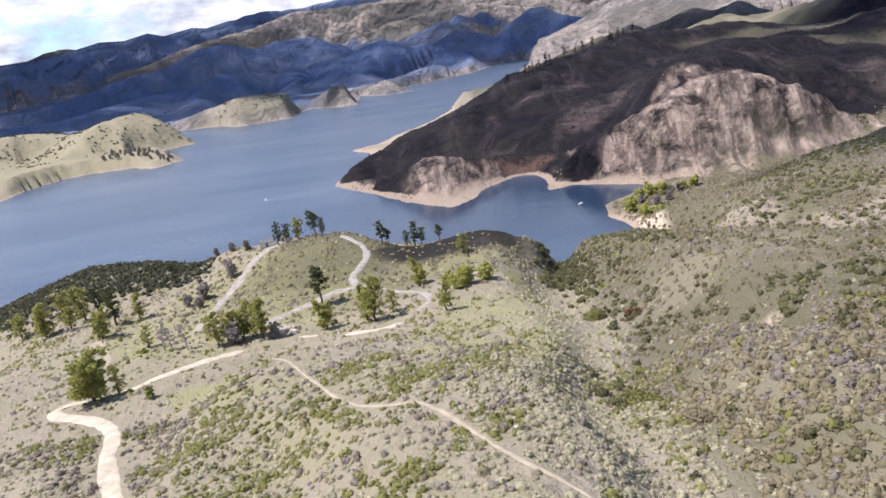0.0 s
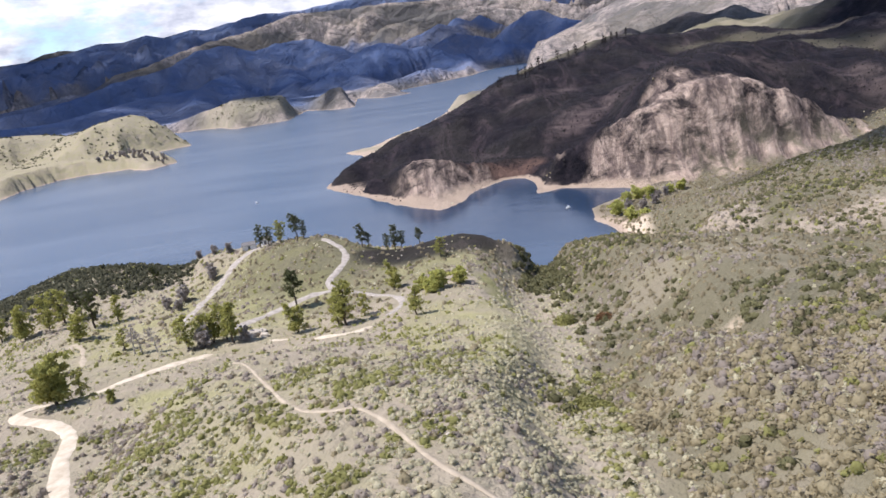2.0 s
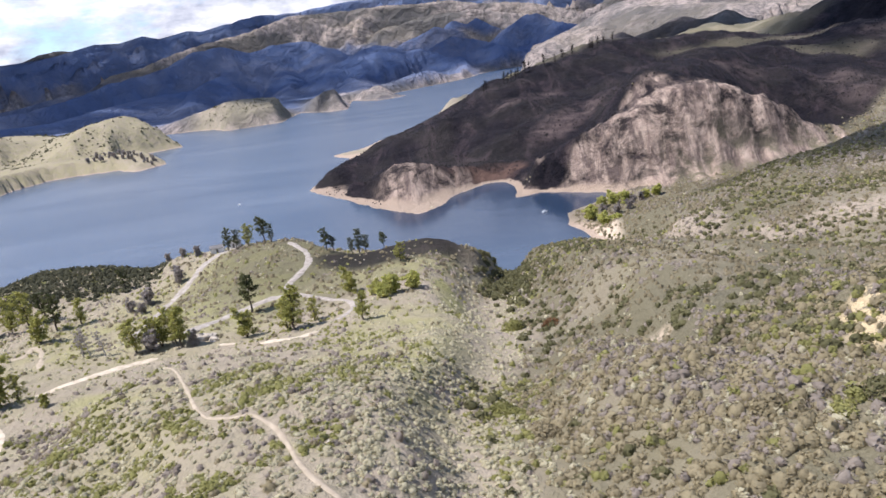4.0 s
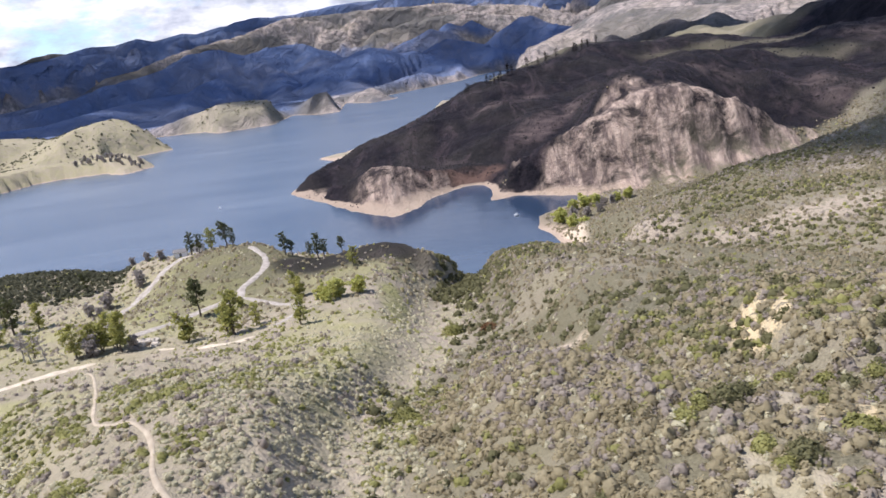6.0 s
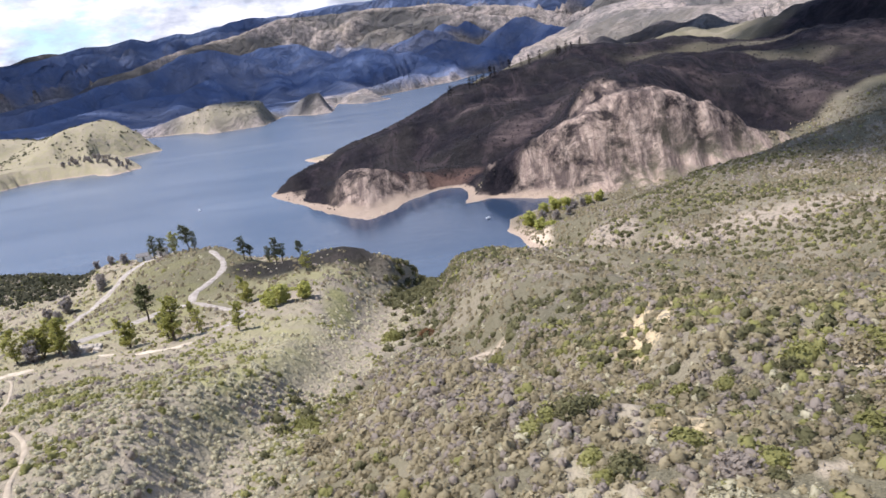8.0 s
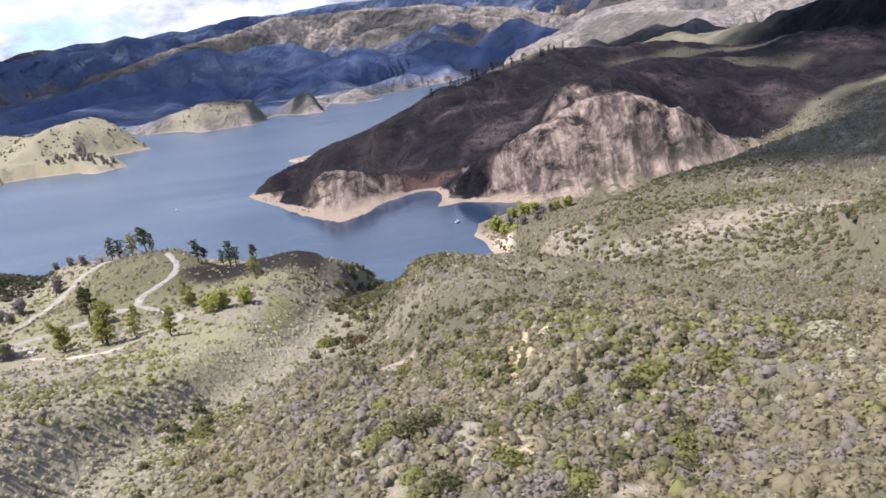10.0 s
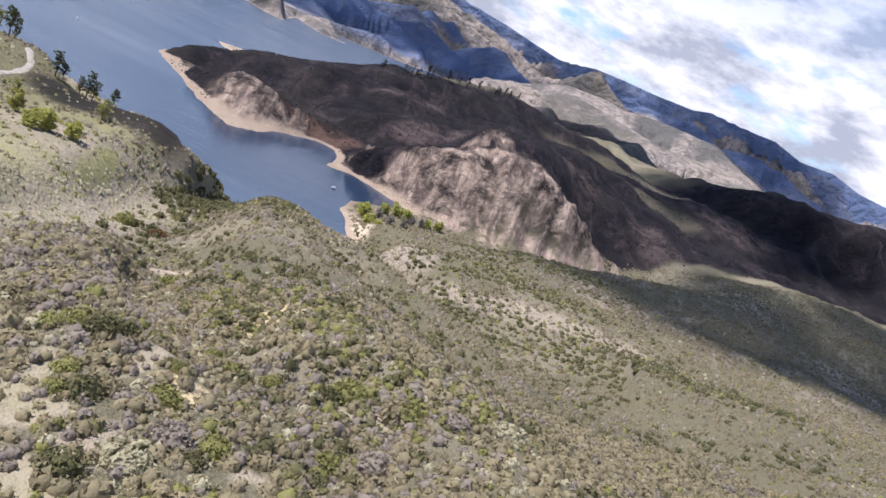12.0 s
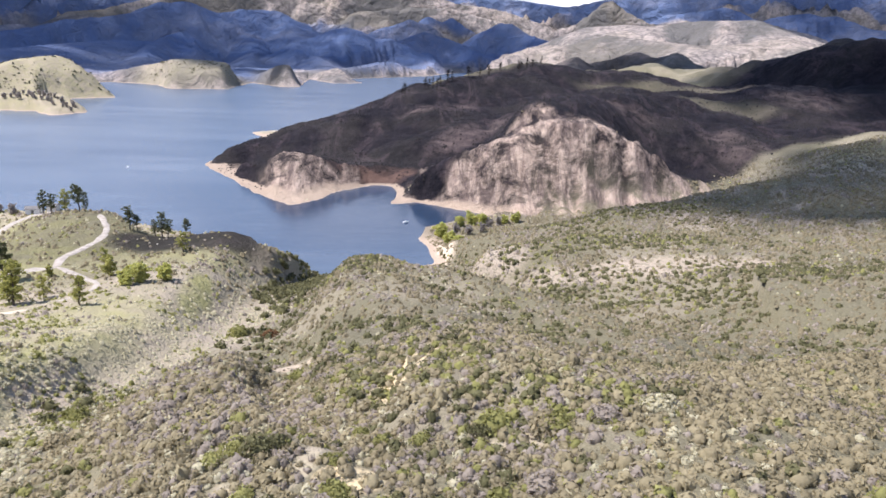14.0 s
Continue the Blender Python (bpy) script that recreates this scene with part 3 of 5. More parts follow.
def land_height(X, Y):
    X, Y = np.asarray(X, float), np.asarray(Y, float)
    reach = np.hypot(X - 38, Y)
    away = np.maximum(smooth(1180, 1480, reach), smooth(-380, -460, X) * smooth(980, 1150, reach))
    H = np.zeros(X.shape)
    near, beyond = away < 1, away > 0
    H[near] += (1 - away[near]) * near_height(X[near], Y[near])
    H[beyond] += away[beyond] * far_height(X[beyond], Y[beyond])
    wet, shore = lake_side(X, Y)
    far = smooth(900, 2400, reach)
    dry = smooth(1, 18, shore) * (1 - wet)
    H = np.maximum(H, 0.25) * smooth(-6, 14 + 22 * far - 6 * smooth(390, 440, Y) * (1 - far), shore)
    # rills down the bare scarps
    sc = scarp_mask(X, Y)
    rill = ridged(X / 17 + 0.4 * noise2(X / 30, Y / 30, 41), Y / 70, 4, 31)
    H = H - dry * sc * 9 * (rill - 0.62) - dry * (1 - sc) * smooth(395, 470, Y) * (1 - far) * 20 * (ridged(X / 95 + 0.3 * noise2(X / 60, Y / 60, 37), Y / 120, 5, 33) - 0.6)
    # hummocks of the near slopes
    H = H + dry * (1 - far) * ((2.6 + 5 * smooth(190, 260, X) * smooth(180, 240, Y)) * (fbm(X / 26, Y / 26, 4, 5) - 0.5) + 0.5 * (fbm(X / 4, Y / 4, 2, 9) - 0.5))
    return np.where(wet > 0.5, -0.12 * np.clip(shore, 0, 80) - 0.05, np.maximum(H, 0.02 + 0.06 * np.clip(shore, 0, 20)))

# ---- ground sheet ----
def mesh_of(name, verts, faces, smooth_shade=False):
    me = bpy.data.meshes.new(name)
    verts = np.asarray(verts, np.float32)
    faces = np.asarray(faces, np.int32)
    k = faces.shape[1]
    me.vertices.add(len(verts))
    me.vertices.foreach_set("co", verts.ravel())
    me.loops.add(faces.size)
    me.loops.foreach_set("vertex_index", faces.ravel())
    me.polygons.add(len(faces))
    me.polygons.foreach_set("loop_start", np.arange(0, faces.size, k, dtype=np.int32))
    me.polygons.foreach_set("use_smooth", np.full(len(faces), smooth_shade, bool))
    me.update(calc_edges=True)
    return me


bearings = np.concatenate([np.arange(-180, -62, 4.0), np.arange(-62, 66, 0.2), np.arange(66, 180, 4.0)])
ranges = [0.02, 4.0, 10.0, 17.0, 24.0]
while ranges[-1] < 13500:
    ranges.append(ranges[-1] * 1.0135)
ranges = np.array(ranges)
BB, RR = np.meshgrid(np.radians(bearings), ranges)
GX, GY = 38 + RR * np.sin(BB), -6 + RR * np.cos(BB)
GZ = land_height(GX, GY)


def drawn_in(x, y, z):
    """The ranges past the lake's end are drawn in towards the lake, each at its own bearing and height above the eye line."""
    r = np.hypot(x - 38, y + 6)
    k = np.where(r > 3950, (3950 + 950 * (r - 3950) / (np.maximum(r, 3950) - 3950 + 2500)) / np.maximum(r, 1), 1.0)
    return 38 + (x - 38) * k, -6 + (y + 6) * k, 95 + (z - 95) * k


rows_n, cols_n = GX.shape
cells = np.arange(rows_n * cols_n).reshape(rows_n, cols_n)
wrap = np.roll(cells, -1, axis=1)
quads = np.stack([cells[:-1], wrap[:-1], wrap[1:], cells[1:]], -1).reshape(-1, 4)[:, ::-1]
ground = new("ground", mesh_of("ground", np.stack(drawn_in(GX, GY, GZ), -1).reshape(-1, 3), quads, True))
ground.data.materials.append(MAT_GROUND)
tagged(ground, "brushy hillsides, burnt slopes and bare mountains round a lake", "ground", kind="structure")


def flank(X, Y):
    """1 on the sage-covered side of the near ridge, above the gully."""
    off = X - np.interp(Y, [0, 73, 92, 150, 215, 290], [30, 24, 23, 33, 36, 40])
    return smooth(-24, -14, off + 6 * (fbm(X / 9, Y / 9, 3, 141) - 0.5)) * smooth(2, -5, off + 8 * (fbm(X / 7, Y / 7, 3, 144) - 0.5)) * smooth(215, 165, Y) * smooth(30, 50, Y)


def clearing(X, Y):
    """1 on small bare openings in the brush."""
    X, Y = X + 3 * (fbm(X / 4, Y / 4, 3, 151) - 0.5), Y + 3 * (fbm(X / 4, Y / 4, 3, 154) - 0.5)
    return np.maximum.reduce([blob(X, Y, x, y, rx, ry, turn) for x, y, rx, ry, turn in ((65.5, 57.5, 1.6, 4.2, -25), (66, 42.8, 2.4, 3.0, 0), (62.5, 36.5, 4.5, 3.0, 0), (58, 51.5, 2.2, 3.0, 0), (59, 45.5, 4.0, 3.4, 0), (79, 45, 1.6, 1.2, 0), (90, 60.5, 1.3, 1.8, 0), (86, 59, 1.2, 1.6, 0))])


def burn_mask(X, Y):
    wob = 60 * (fbm(X / 90, Y / 90, 4, 70) - 0.5)
    # the weak ovals far off lend the dark peaks and hump a burn-like tone
    b = np.maximum.reduce([blob(X + wob, Y - wob, 60, 620, 230, 150, 20), blob(X + wob, Y - wob, 170, 520, 170, 110), blob(X + wob, Y - wob, 300, 650, 230, 220), blob(X + wob, Y + wob, 620, 700, 320, 260, -10), 0.75 * blob(X + wob, Y + wob, 400, 520, 90, 60, 35), 0.45 * blob(X + wob, Y, 555, 1720, 190, 100, -20), 0.45 * blob(X, Y + wob, 850, 1500, 90, 60), 0.6 * blob(X, Y + wob, 1300, 1950, 330, 170), blob(X, Y, 900, 900, 380, 330)])
    creek, _ = to_line(X, Y, LAND["creek"])
    # right-hand slopes, partly burnt and partly shadowed, all take the burn colour
    side = np.interp(X, [100, 160, 190, 225, 282, 332, 420, 560, 900], [400, 408, 408, 418, 452, 484, 500, 520, 560])
    b = np.clip(1.4 * b, 0, 1) * smooth(0, 14, Y - side)
    b = np.maximum(b, 0.9 * blob(X + 0.2 * wob, Y + 0.2 * wob, -6, 236, 30, 18))
    # a thin ash tone that only darkens the knoll's ground
    b = np.maximum(b, 0.30 * blob(X + 0.2 * wob, Y + 0.2 * wob, -50, 240, 36, 36))
    return b * (1 - 0.9 * blob(X + wob, Y, 370, 1000, 90, 130, -15)) * (1 - 0.45 * blob(X + wob, Y, 350, 770, 90, 26)) * (1 - 0.45 * blob(X + wob, Y - wob, 362, 655, 60, 34)) * (0.95 + 0.05 * smooth(0.3, 0.6, fbm(X / 30, Y / 30, 3, 77)))


def grass_mask(X, Y):
    g = np.maximum.reduce([0.5 * blob(X, Y, -52, 238, 36, 40), 0.1 * blob(X, Y, 58, 46, 3, 3), 0.7 * blob(X, Y, 2, 130, 16, 34), 0.95 * blob(X, Y, 13, 180, 4, 17, 8), 0.95 * blob(X, Y, 9, 101, 5, 8), 0.9 * blob(X, Y, 13, 88, 4, 4), 0.8 * blob(X, Y, -39, 102, 8, 4), 0.7 * blob(X, Y, -56, 117, 6, 4), 0.30 * blob(X, Y, -12, 66, 26, 40) * smooth(0.46, 0.60, fbm(X / 9, Y / 9, 3, 79)), 0.5 * blob(X, Y, -10, 215, 30, 18), 0.7 * blob(X, Y, -80, 210, 50, 60),
                           0.34 * blob(X, Y, -800, 1250, 420, 380), 0.30 * blob(X, Y, -540, 1840, 130, 140), 0.6 * blob(X, Y, 370, 1000, 90, 130, -15), 0.5 * blob(X, Y, 375, 425, 60, 16, 20)])
    return g


def dry_mask(X, Y):
    _, shore = lake_side(X, Y)
    return smooth(26, 8, shore - 0.008 * np.hypot(X, Y)) * (1 - blob(X, Y, 118, 375, 42, 36) * 0.8 - 0.7 * blob(X, Y, -130, 320, 180, 55))


def rock_mask(X, Y):
    r = np.maximum.reduce([blob(X, Y, 75.5, 86, 5.0, 7.0, -20), blob(X, Y, 70, 54.5, 3.6, 2.8), 0.8 * blob(X, Y, 52, 118, 5, 3), 0.62 * blob(X, Y, 109, 258, 12, 17), 0.55 * blob(X, Y, 160, 226, 50, 9, -12), 0.6 * blob(X, Y, 100, 95, 20, 8), 0.6 * smooth(0.54, 0.64, fbm(X / 22, Y / 12, 4, 86)) * blob(X, Y, 290, 330, 120, 90)])
    return np.maximum(r, 0.12 * smooth(1500, 2200, np.hypot(X, Y)) * smooth(0.45, 0.7, fbm(X / 300, Y / 300, 4, 88)))


def paint_cover(ob, name, r, g, b):
    layer = ob.data.color_attributes.new(name, "FLOAT_COLOR", "POINT")
    layer.data.foreach_set("color", np.stack([r, g, b, np.ones_like(r)], -1).astype(np.float32).ravel())


scarps = scarp_mask(GX, GY)
burnt = burn_mask(GX, GY)
rise = np.interp(GY, [0, 73, 92, 150, 215, 290], [30, 24, 23, 33, 36, 40])
scrubby = np.clip((0.35 + 0.65 * smooth(-8, 8, GX - rise)) * (0.70 + 0.30 * smooth(0.35, 0.50, fbm(GX / 40, GY / 40, 4, 90))), 0, 1)
scrubby = np.maximum(scrubby, 0.85 * blob(GX, GY, -40, 235, 60, 55)) * (1 - 0.75 * flank(GX, GY)) * (1 - 0.9 * clearing(GX, GY))
paint_cover(ground, "cover", burnt, scarps, grass_mask(GX, GY))
paint_cover(ground, "cover_two", np.clip(dry_mask(GX, GY), 0, 1), scrubby, rock_mask(GX, GY))

wild = smooth(1150, 1900, np.hypot(GX - 38, GY)) * (1 - 0.9 * blob(GX, GY, -800, 1250, 420, 420)) * (1 - 0.6 * blob(GX, GY, -540, 1840, 160, 160))
# mask of the far ranges whose base colour carries the blue haze
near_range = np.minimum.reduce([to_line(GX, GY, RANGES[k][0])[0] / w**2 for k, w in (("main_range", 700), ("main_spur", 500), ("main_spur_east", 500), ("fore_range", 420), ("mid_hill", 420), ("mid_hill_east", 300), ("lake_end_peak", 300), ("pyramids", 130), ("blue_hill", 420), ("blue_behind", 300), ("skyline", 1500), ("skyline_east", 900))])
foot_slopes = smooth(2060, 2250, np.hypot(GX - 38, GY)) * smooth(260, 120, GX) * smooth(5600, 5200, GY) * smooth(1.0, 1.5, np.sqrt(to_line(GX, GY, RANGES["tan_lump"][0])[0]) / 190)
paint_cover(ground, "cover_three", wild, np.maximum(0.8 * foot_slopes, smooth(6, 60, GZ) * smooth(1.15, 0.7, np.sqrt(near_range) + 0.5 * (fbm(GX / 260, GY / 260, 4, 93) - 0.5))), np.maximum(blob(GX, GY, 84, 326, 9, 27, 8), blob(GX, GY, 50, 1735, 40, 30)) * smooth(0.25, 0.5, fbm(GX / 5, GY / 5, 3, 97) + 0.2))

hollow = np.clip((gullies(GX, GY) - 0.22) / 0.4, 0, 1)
rusty = np.maximum(blob(GX, GY, 48, 516, 26, 9, 10), 0.6 * blob(GX, GY, 20, 505, 14, 8))
bare_ash = np.maximum.reduce([0.8 * blob(GX, GY, 120, 585, 50, 16, 40), 0.6 * blob(GX, GY, 470, 700, 50, 50), 0.6 * blob(GX, GY, 318, 510, 20, 34, 20), 0.8 * blob(GX, GY, 95, 660, 40, 14, 30), 0.8 * blob(GX, GY, -40, 545, 26, 12), 0.7 * blob(GX, GY, 245, 545, 24, 10)])
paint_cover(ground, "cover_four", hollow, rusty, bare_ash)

# ---- lake ----
lake = new("water", mesh_of("water", [(-4800, -900, 0), (2500, -900, 0), (2500, 4850, 0), (-4800, 4850, 0)], [(0, 1, 2, 3)]))
lake.data.materials.append(MAT_WATER)
tagged(lake, "wind-ruffled blue reservoir water under broken cloud", "lake", kind="structure")

# ---- roads and trails, draped on the land ----
def bend(points, step):
    """A smooth curve through plan points, at even steps."""
    p = np.array(points, float)
    p = np.vstack([2 * p[0] - p[1], p, 2 * p[-1] - p[-2]])
    out = []
    for a, b, c, d in zip(p, p[1:], p[2:], p[3:]):
        k = max(2, int(np.hypot(*(c - b)) / step))
        s = np.arange(k)[:, None] / k
        out.append(0.5 * (2 * b + (c - a) * s + (2 * a - 5 * b + 4 * c - d) * s**2 + (3 * b - a - 3 * c + d) * s**3))
    return np.vstack([*out, p[-2][None]])


def road(name, points, width, material, label, category, lift=0.16, ragged=0.25):
    c = bend(points, 0.8)
    way = np.gradient(c, axis=0)
    way /= np.linalg.norm(way, axis=1)[:, None]
    side = np.stack([way[:, 1], -way[:, 0]], -1)
    run = np.arange(len(c)) * 0.8
    offs = np.array([-0.62, -0.5, -0.25, 0.0, 0.25, 0.5, 0.62])
    lifts = np.array([-0.12, 0.6, 0.75, 1.0, 0.75, 0.6, -0.12]) * lift
    wide = width * (1 + ragged * (fbm(run / 5, run * 0 + 2.5, 3, 17) - 0.5) * 2)
    wide *= smooth(0, 2.5, run + 0.8) * smooth(0, 2.5, run[-1] + 0.8 - run)
    shift = ragged * width * (fbm(run / 9, run * 0 + 8.5, 3, 19) - 0.5)
    verts = []
    for o, up in zip(offs, lifts):
        edge = 0.18 * width * ragged * 4 * (fbm(run / 1.7, run * 0 + 40 * o, 2, 23) - 0.5) * (abs(o) > 0.4)
        x, y = (c + side * (o * wide + shift + edge)[:, None]).T
        verts.append(np.stack([x, y, land_height(x, y) + up], -1))
    verts = np.stack(verts, 1)
    n, m = verts.shape[:2]
    cell = np.arange(n * m).reshape(n, m)
    quads = np.stack([cell[:-1, :-1], cell[:-1, 1:], cell[1:, 1:], cell[1:, :-1]], -1).reshape(-1, 4)[:, ::-1]
    ob = new(name, mesh_of(name, verts.reshape(-1, 3), quads, True))
    ob.data.materials.append(material)
    return tagged(ob, label, category, kind="structure")


DIRT_ROAD = [(-44, 62), (-47, 68), (-56.4, 83.3), (-60.1, 89.4), (-63.8, 96), (-66.5, 102.6), (-69.3, 108.2), (-74, 113), (-81, 117), (-87.5, 120.5), (-88.5, 124), (-84.5, 126.5), (-79, 131), (-74, 137), (-68, 143), (-63, 148), (-58.1, 150.8)]
LOOP_ROAD = [(-36.9, 200.7), (-31.5, 197.6), (-24, 191.8), (-15.6, 181.4), (-12.6, 172), (-13.4, 164.5), (-16, 160)]
PULLOUT = [(-34, 153.4), (-31.5, 152.3), (-26.3, 150), (-21, 150.6), (-18.5, 152.5)]
WIDENING = [(-46, 157.8), (-43.5, 157.2), (-40.5, 156.4)]
TOP_ROAD = [(-36.9, 200.7), (-39.6, 210.5), (-37.8, 221.3), (-37.2, 232.3), (-39.6, 242.5), (-45.4, 253.1), (-51, 262)]
LOWER_ROAD = [(-36.9, 200.7), (-42.3, 198.3), (-48.4, 191.9), (-53.9, 184.8), (-57.4, 179.1), (-60, 172)]
LEFT_ROAD = [(-80, 281), (-85.4, 271.2), (-90.5, 261), (-94.7, 248), (-95, 230), (-94.5, 214.8), (-90, 196.2), (-80, 186)]
FOOT_TRAIL = [(14, 40), (8.4, 48.4), (6.3, 50.8), (3.6, 53.9), (0.7, 58.8), (-2.2, 65), (-4.8, 69.5), (-8.3, 73), (-13, 75.7), (-16.6, 79), (-21, 85.7), (-26, 95), (-32, 106), (-38, 115), (-46, 122), (-52.4, 126)]
WASH = [(-134, 200), (-129.5, 204.8), (-131, 211), (-126, 208), (-118, 193.5), (-111, 183.4)]
road("road", DIRT_ROAD, 2.4, MAT_ROAD, "bleached dirt road winding along the brushy slope", "dirt road", ragged=0.22)
road("road", LOOP_ROAD, 1.5, MAT_PAVED, "pale dirt track curving round pines on the knoll", "dirt road", ragged=0.45)
road("road", PULLOUT, 1.9, MAT_ROAD, "short bleached dirt pull-out below the pines", "dirt road", ragged=0.4)
road("road", WIDENING, 1.3, MAT_ROAD, "small bleached bare patch beside the track", "dirt road", ragged=0.4)
road("road", TOP_ROAD, 2.1, MAT_PAVED, "worn grey road curving up to the knoll", "road", ragged=0.28)
road("road", LOWER_ROAD, 2.6, MAT_PAVED, "worn grey road sloping down behind the pines", "road", ragged=0.3)
road("road", LEFT_ROAD, 3.2, MAT_PAVED, "straight worn grey road down the knoll's flank", "road", ragged=0.4)
road("path", FOOT_TRAIL, 0.5, MAT_TRAIL, "narrow trodden footpath through low brush on the ridge", "footpath", 0.12, 0.45)
road("path", WASH, 1.3, MAT_TRAIL, "eroded pale track on the bench below the pines", "track", 0.12, 0.6)

# ---- trees ----
def part(name, me, material, parent, label=""):
    ob = new(name, me)
    ob.data.materials.append(material)
    ob.parent = parent
    return tagged(ob, label)


def tube(path, radii, sides=7):
    """Vertices and faces of a tapered limb along a path."""
    path = [Vector(p) for p in path]
    verts, faces = [], []
    for k, (p, r) in enumerate(zip(path, radii)):
        way = (path[min(k + 1, len(path) - 1)] - path[max(k - 1, 0)]).normalized()
        a = way.orthogonal().normalized()
        b = way.cross(a)
        verts += [p + (a * math.cos(2 * math.pi * j / sides) + b * math.sin(2 * math.pi * j / sides)) * r for j in range(sides)]
        if k:
            for j in range(sides):
                i = (j + 1) % sides
                faces.append(((k - 1) * sides + j, (k - 1) * sides + i, k * sides + i, k * sides + j))
    return verts, faces


def clumps(rng, centres, spread, count, size):
    """Small leaf-spray triangles round each centre."""
    n = len(centres) * count
    c = np.repeat(np.asarray(centres, float), count, axis=0)
    off = rng.normal(size=(n, 3))
    off *= (rng.random((n, 1)) ** 0.4) / np.linalg.norm(off, axis=1)[:, None]
    at = c + off * np.array([1, 1, 0.75]) * np.repeat(np.broadcast_to(np.asarray(spread, float), len(centres)), count)[:, None]
    u = rng.normal(size=(n, 3))
    u /= np.linalg.norm(u, axis=1)[:, None]
    v = np.cross(u, off + 0.4 * rng.normal(size=(n, 3)))
    v /= np.linalg.norm(v, axis=1)[:, None] + 1e-6
    s = size * (0.6 + 0.8 * rng.random((n, 1)))
    verts = np.stack([at + u * s, at - 0.5 * u * s + 0.8 * v * s, at - 0.5 * u * s - 0.8 * v * s], 1).reshape(-1, 3)
    return verts, np.arange(3 * n).reshape(-1, 3)


def tree(name, seed, height, width, trunk_share, leaf, bark, label, category, taper=0.5, leaves=15, thin=1.0, stems=1, lean=0.06):
    """A tree with a bent trunk, limbs and a ragged crown, its foot at the origin."""
    rng = np.random.default_rng(seed)
    base = new(name)
    base.empty_display_size = 0.5
    verts, faces, centres, spreads = [], [], [], []
    for stem in range(stems):
        turn = 2 * math.pi * stem / stems + rng.random()
        out = 0.0 if stems == 1 else 0.22 * width
        top = height * (1 if stem == 0 else 0.72 + 0.2 * rng.random())
        path = [(math.cos(turn) * out * s + lean * height * s * s + 0.015 * height * rng.normal(), math.sin(turn) * out * s + 0.015 * height * rng.normal(), top * s - 0.4 * (s == 0)) for s in np.linspace(0, 1, 7)]
        path[0] = (0.1 * stem, 0, -0.5)
        r0 = 0.028 * height / math.sqrt(stems)
        v, f = tube(path, [r0 * (1 - 0.85 * s) + 0.02 for s in np.linspace(0, 1, 7)])
        faces += [tuple(i + len(verts) for i in q) for q in f]
        verts += v
        limbs = int(16 * thin) // stems + 4
        for k in range(limbs):
            s = trunk_share + (1 - trunk_share) * (k + rng.random()) / limbs
            i = min(int(s * 6), 5)
            p = Vector(path[i]).lerp(Vector(path[i + 1]), s * 6 - i)
            a = 2.4 * k + rng.random()
            q = (s - trunk_share) / (1 - trunk_share)
            reach = 0.5 * width / math.sqrt(stems) * (1 - taper * q) * (0.35 + 0.65 * min(1, 4 * q + 0.5)) * (0.55 + 0.6 * rng.random())
            tip = p + Vector((math.cos(a) * reach, math.sin(a) * reach, reach * (0.25 + 0.3 * rng.random())))
            mid = p.lerp(tip, 0.5) + Vector((0, 0, -0.06 * reach))
            v, f = tube([p, mid, tip], [0.3 * r0 + 0.01, 0.2 * r0 + 0.01, 0.01], 5)
            faces += [tuple(i + len(verts) for i in g) for g in f]
            verts += v
            for t in (0.45, 0.8, 1.05):
                if rng.random() < 0.9:
                    centres.append(tuple(p.lerp(tip, t) + Vector(rng.normal(size=3)) * 0.06 * width))
                    spreads.append((0.105 + 0.075 * rng.random()) * width * (1.15 - 0.4 * q))
        centres.append((path[-1][0], path[-1][1], top))
        spreads.append(0.08 * width)
    me = bpy.data.meshes.new("trunk")
    me.from_pydata(verts, [], faces)
    part("trunk", me, bark, base)
    v, f = clumps(rng, centres, spreads, int(leaves * 1.5), 0.036 * width + 0.08)
    part("crown", mesh_of("crown", v, f), leaf, base)
    return tagged(base, label, category)


def ground_at(x, y):
    return float(land_height(np.array([float(x)]), np.array([float(y)]))[0])


PLANTED = {}


def plant(kind, x, y, height, group, label="", sink=0.15):
    """Stands a copy of one of the kinds of tree at x, y, at the given height."""
    pick = KINDS[kind]
    model = pick[len(PLANTED.setdefault(kind, [])) % len(pick)]
    s = height / model["height"]
    z = ground_at(x, y) - sink
    m = Matrix.Translation((x, y, z)) @ Matrix.Rotation(1.7 * len(PLANTED[kind]) + x, 4, "Z") @ Matrix.Scale(s, 4)
    if model["used"]:
        ob = copy_thing(model["ob"], m @ Matrix.Scale(1 / model["ob"].scale[0], 4))
    else:
        ob, model["used"] = model["ob"], True
        ob.matrix_basis = m
    PLANTED[kind].append(ob)
    return tagged(ob, label, group=group)


def model(height, *args, **more):
    return dict(ob=tree(*args, **more), height=height, used=False)


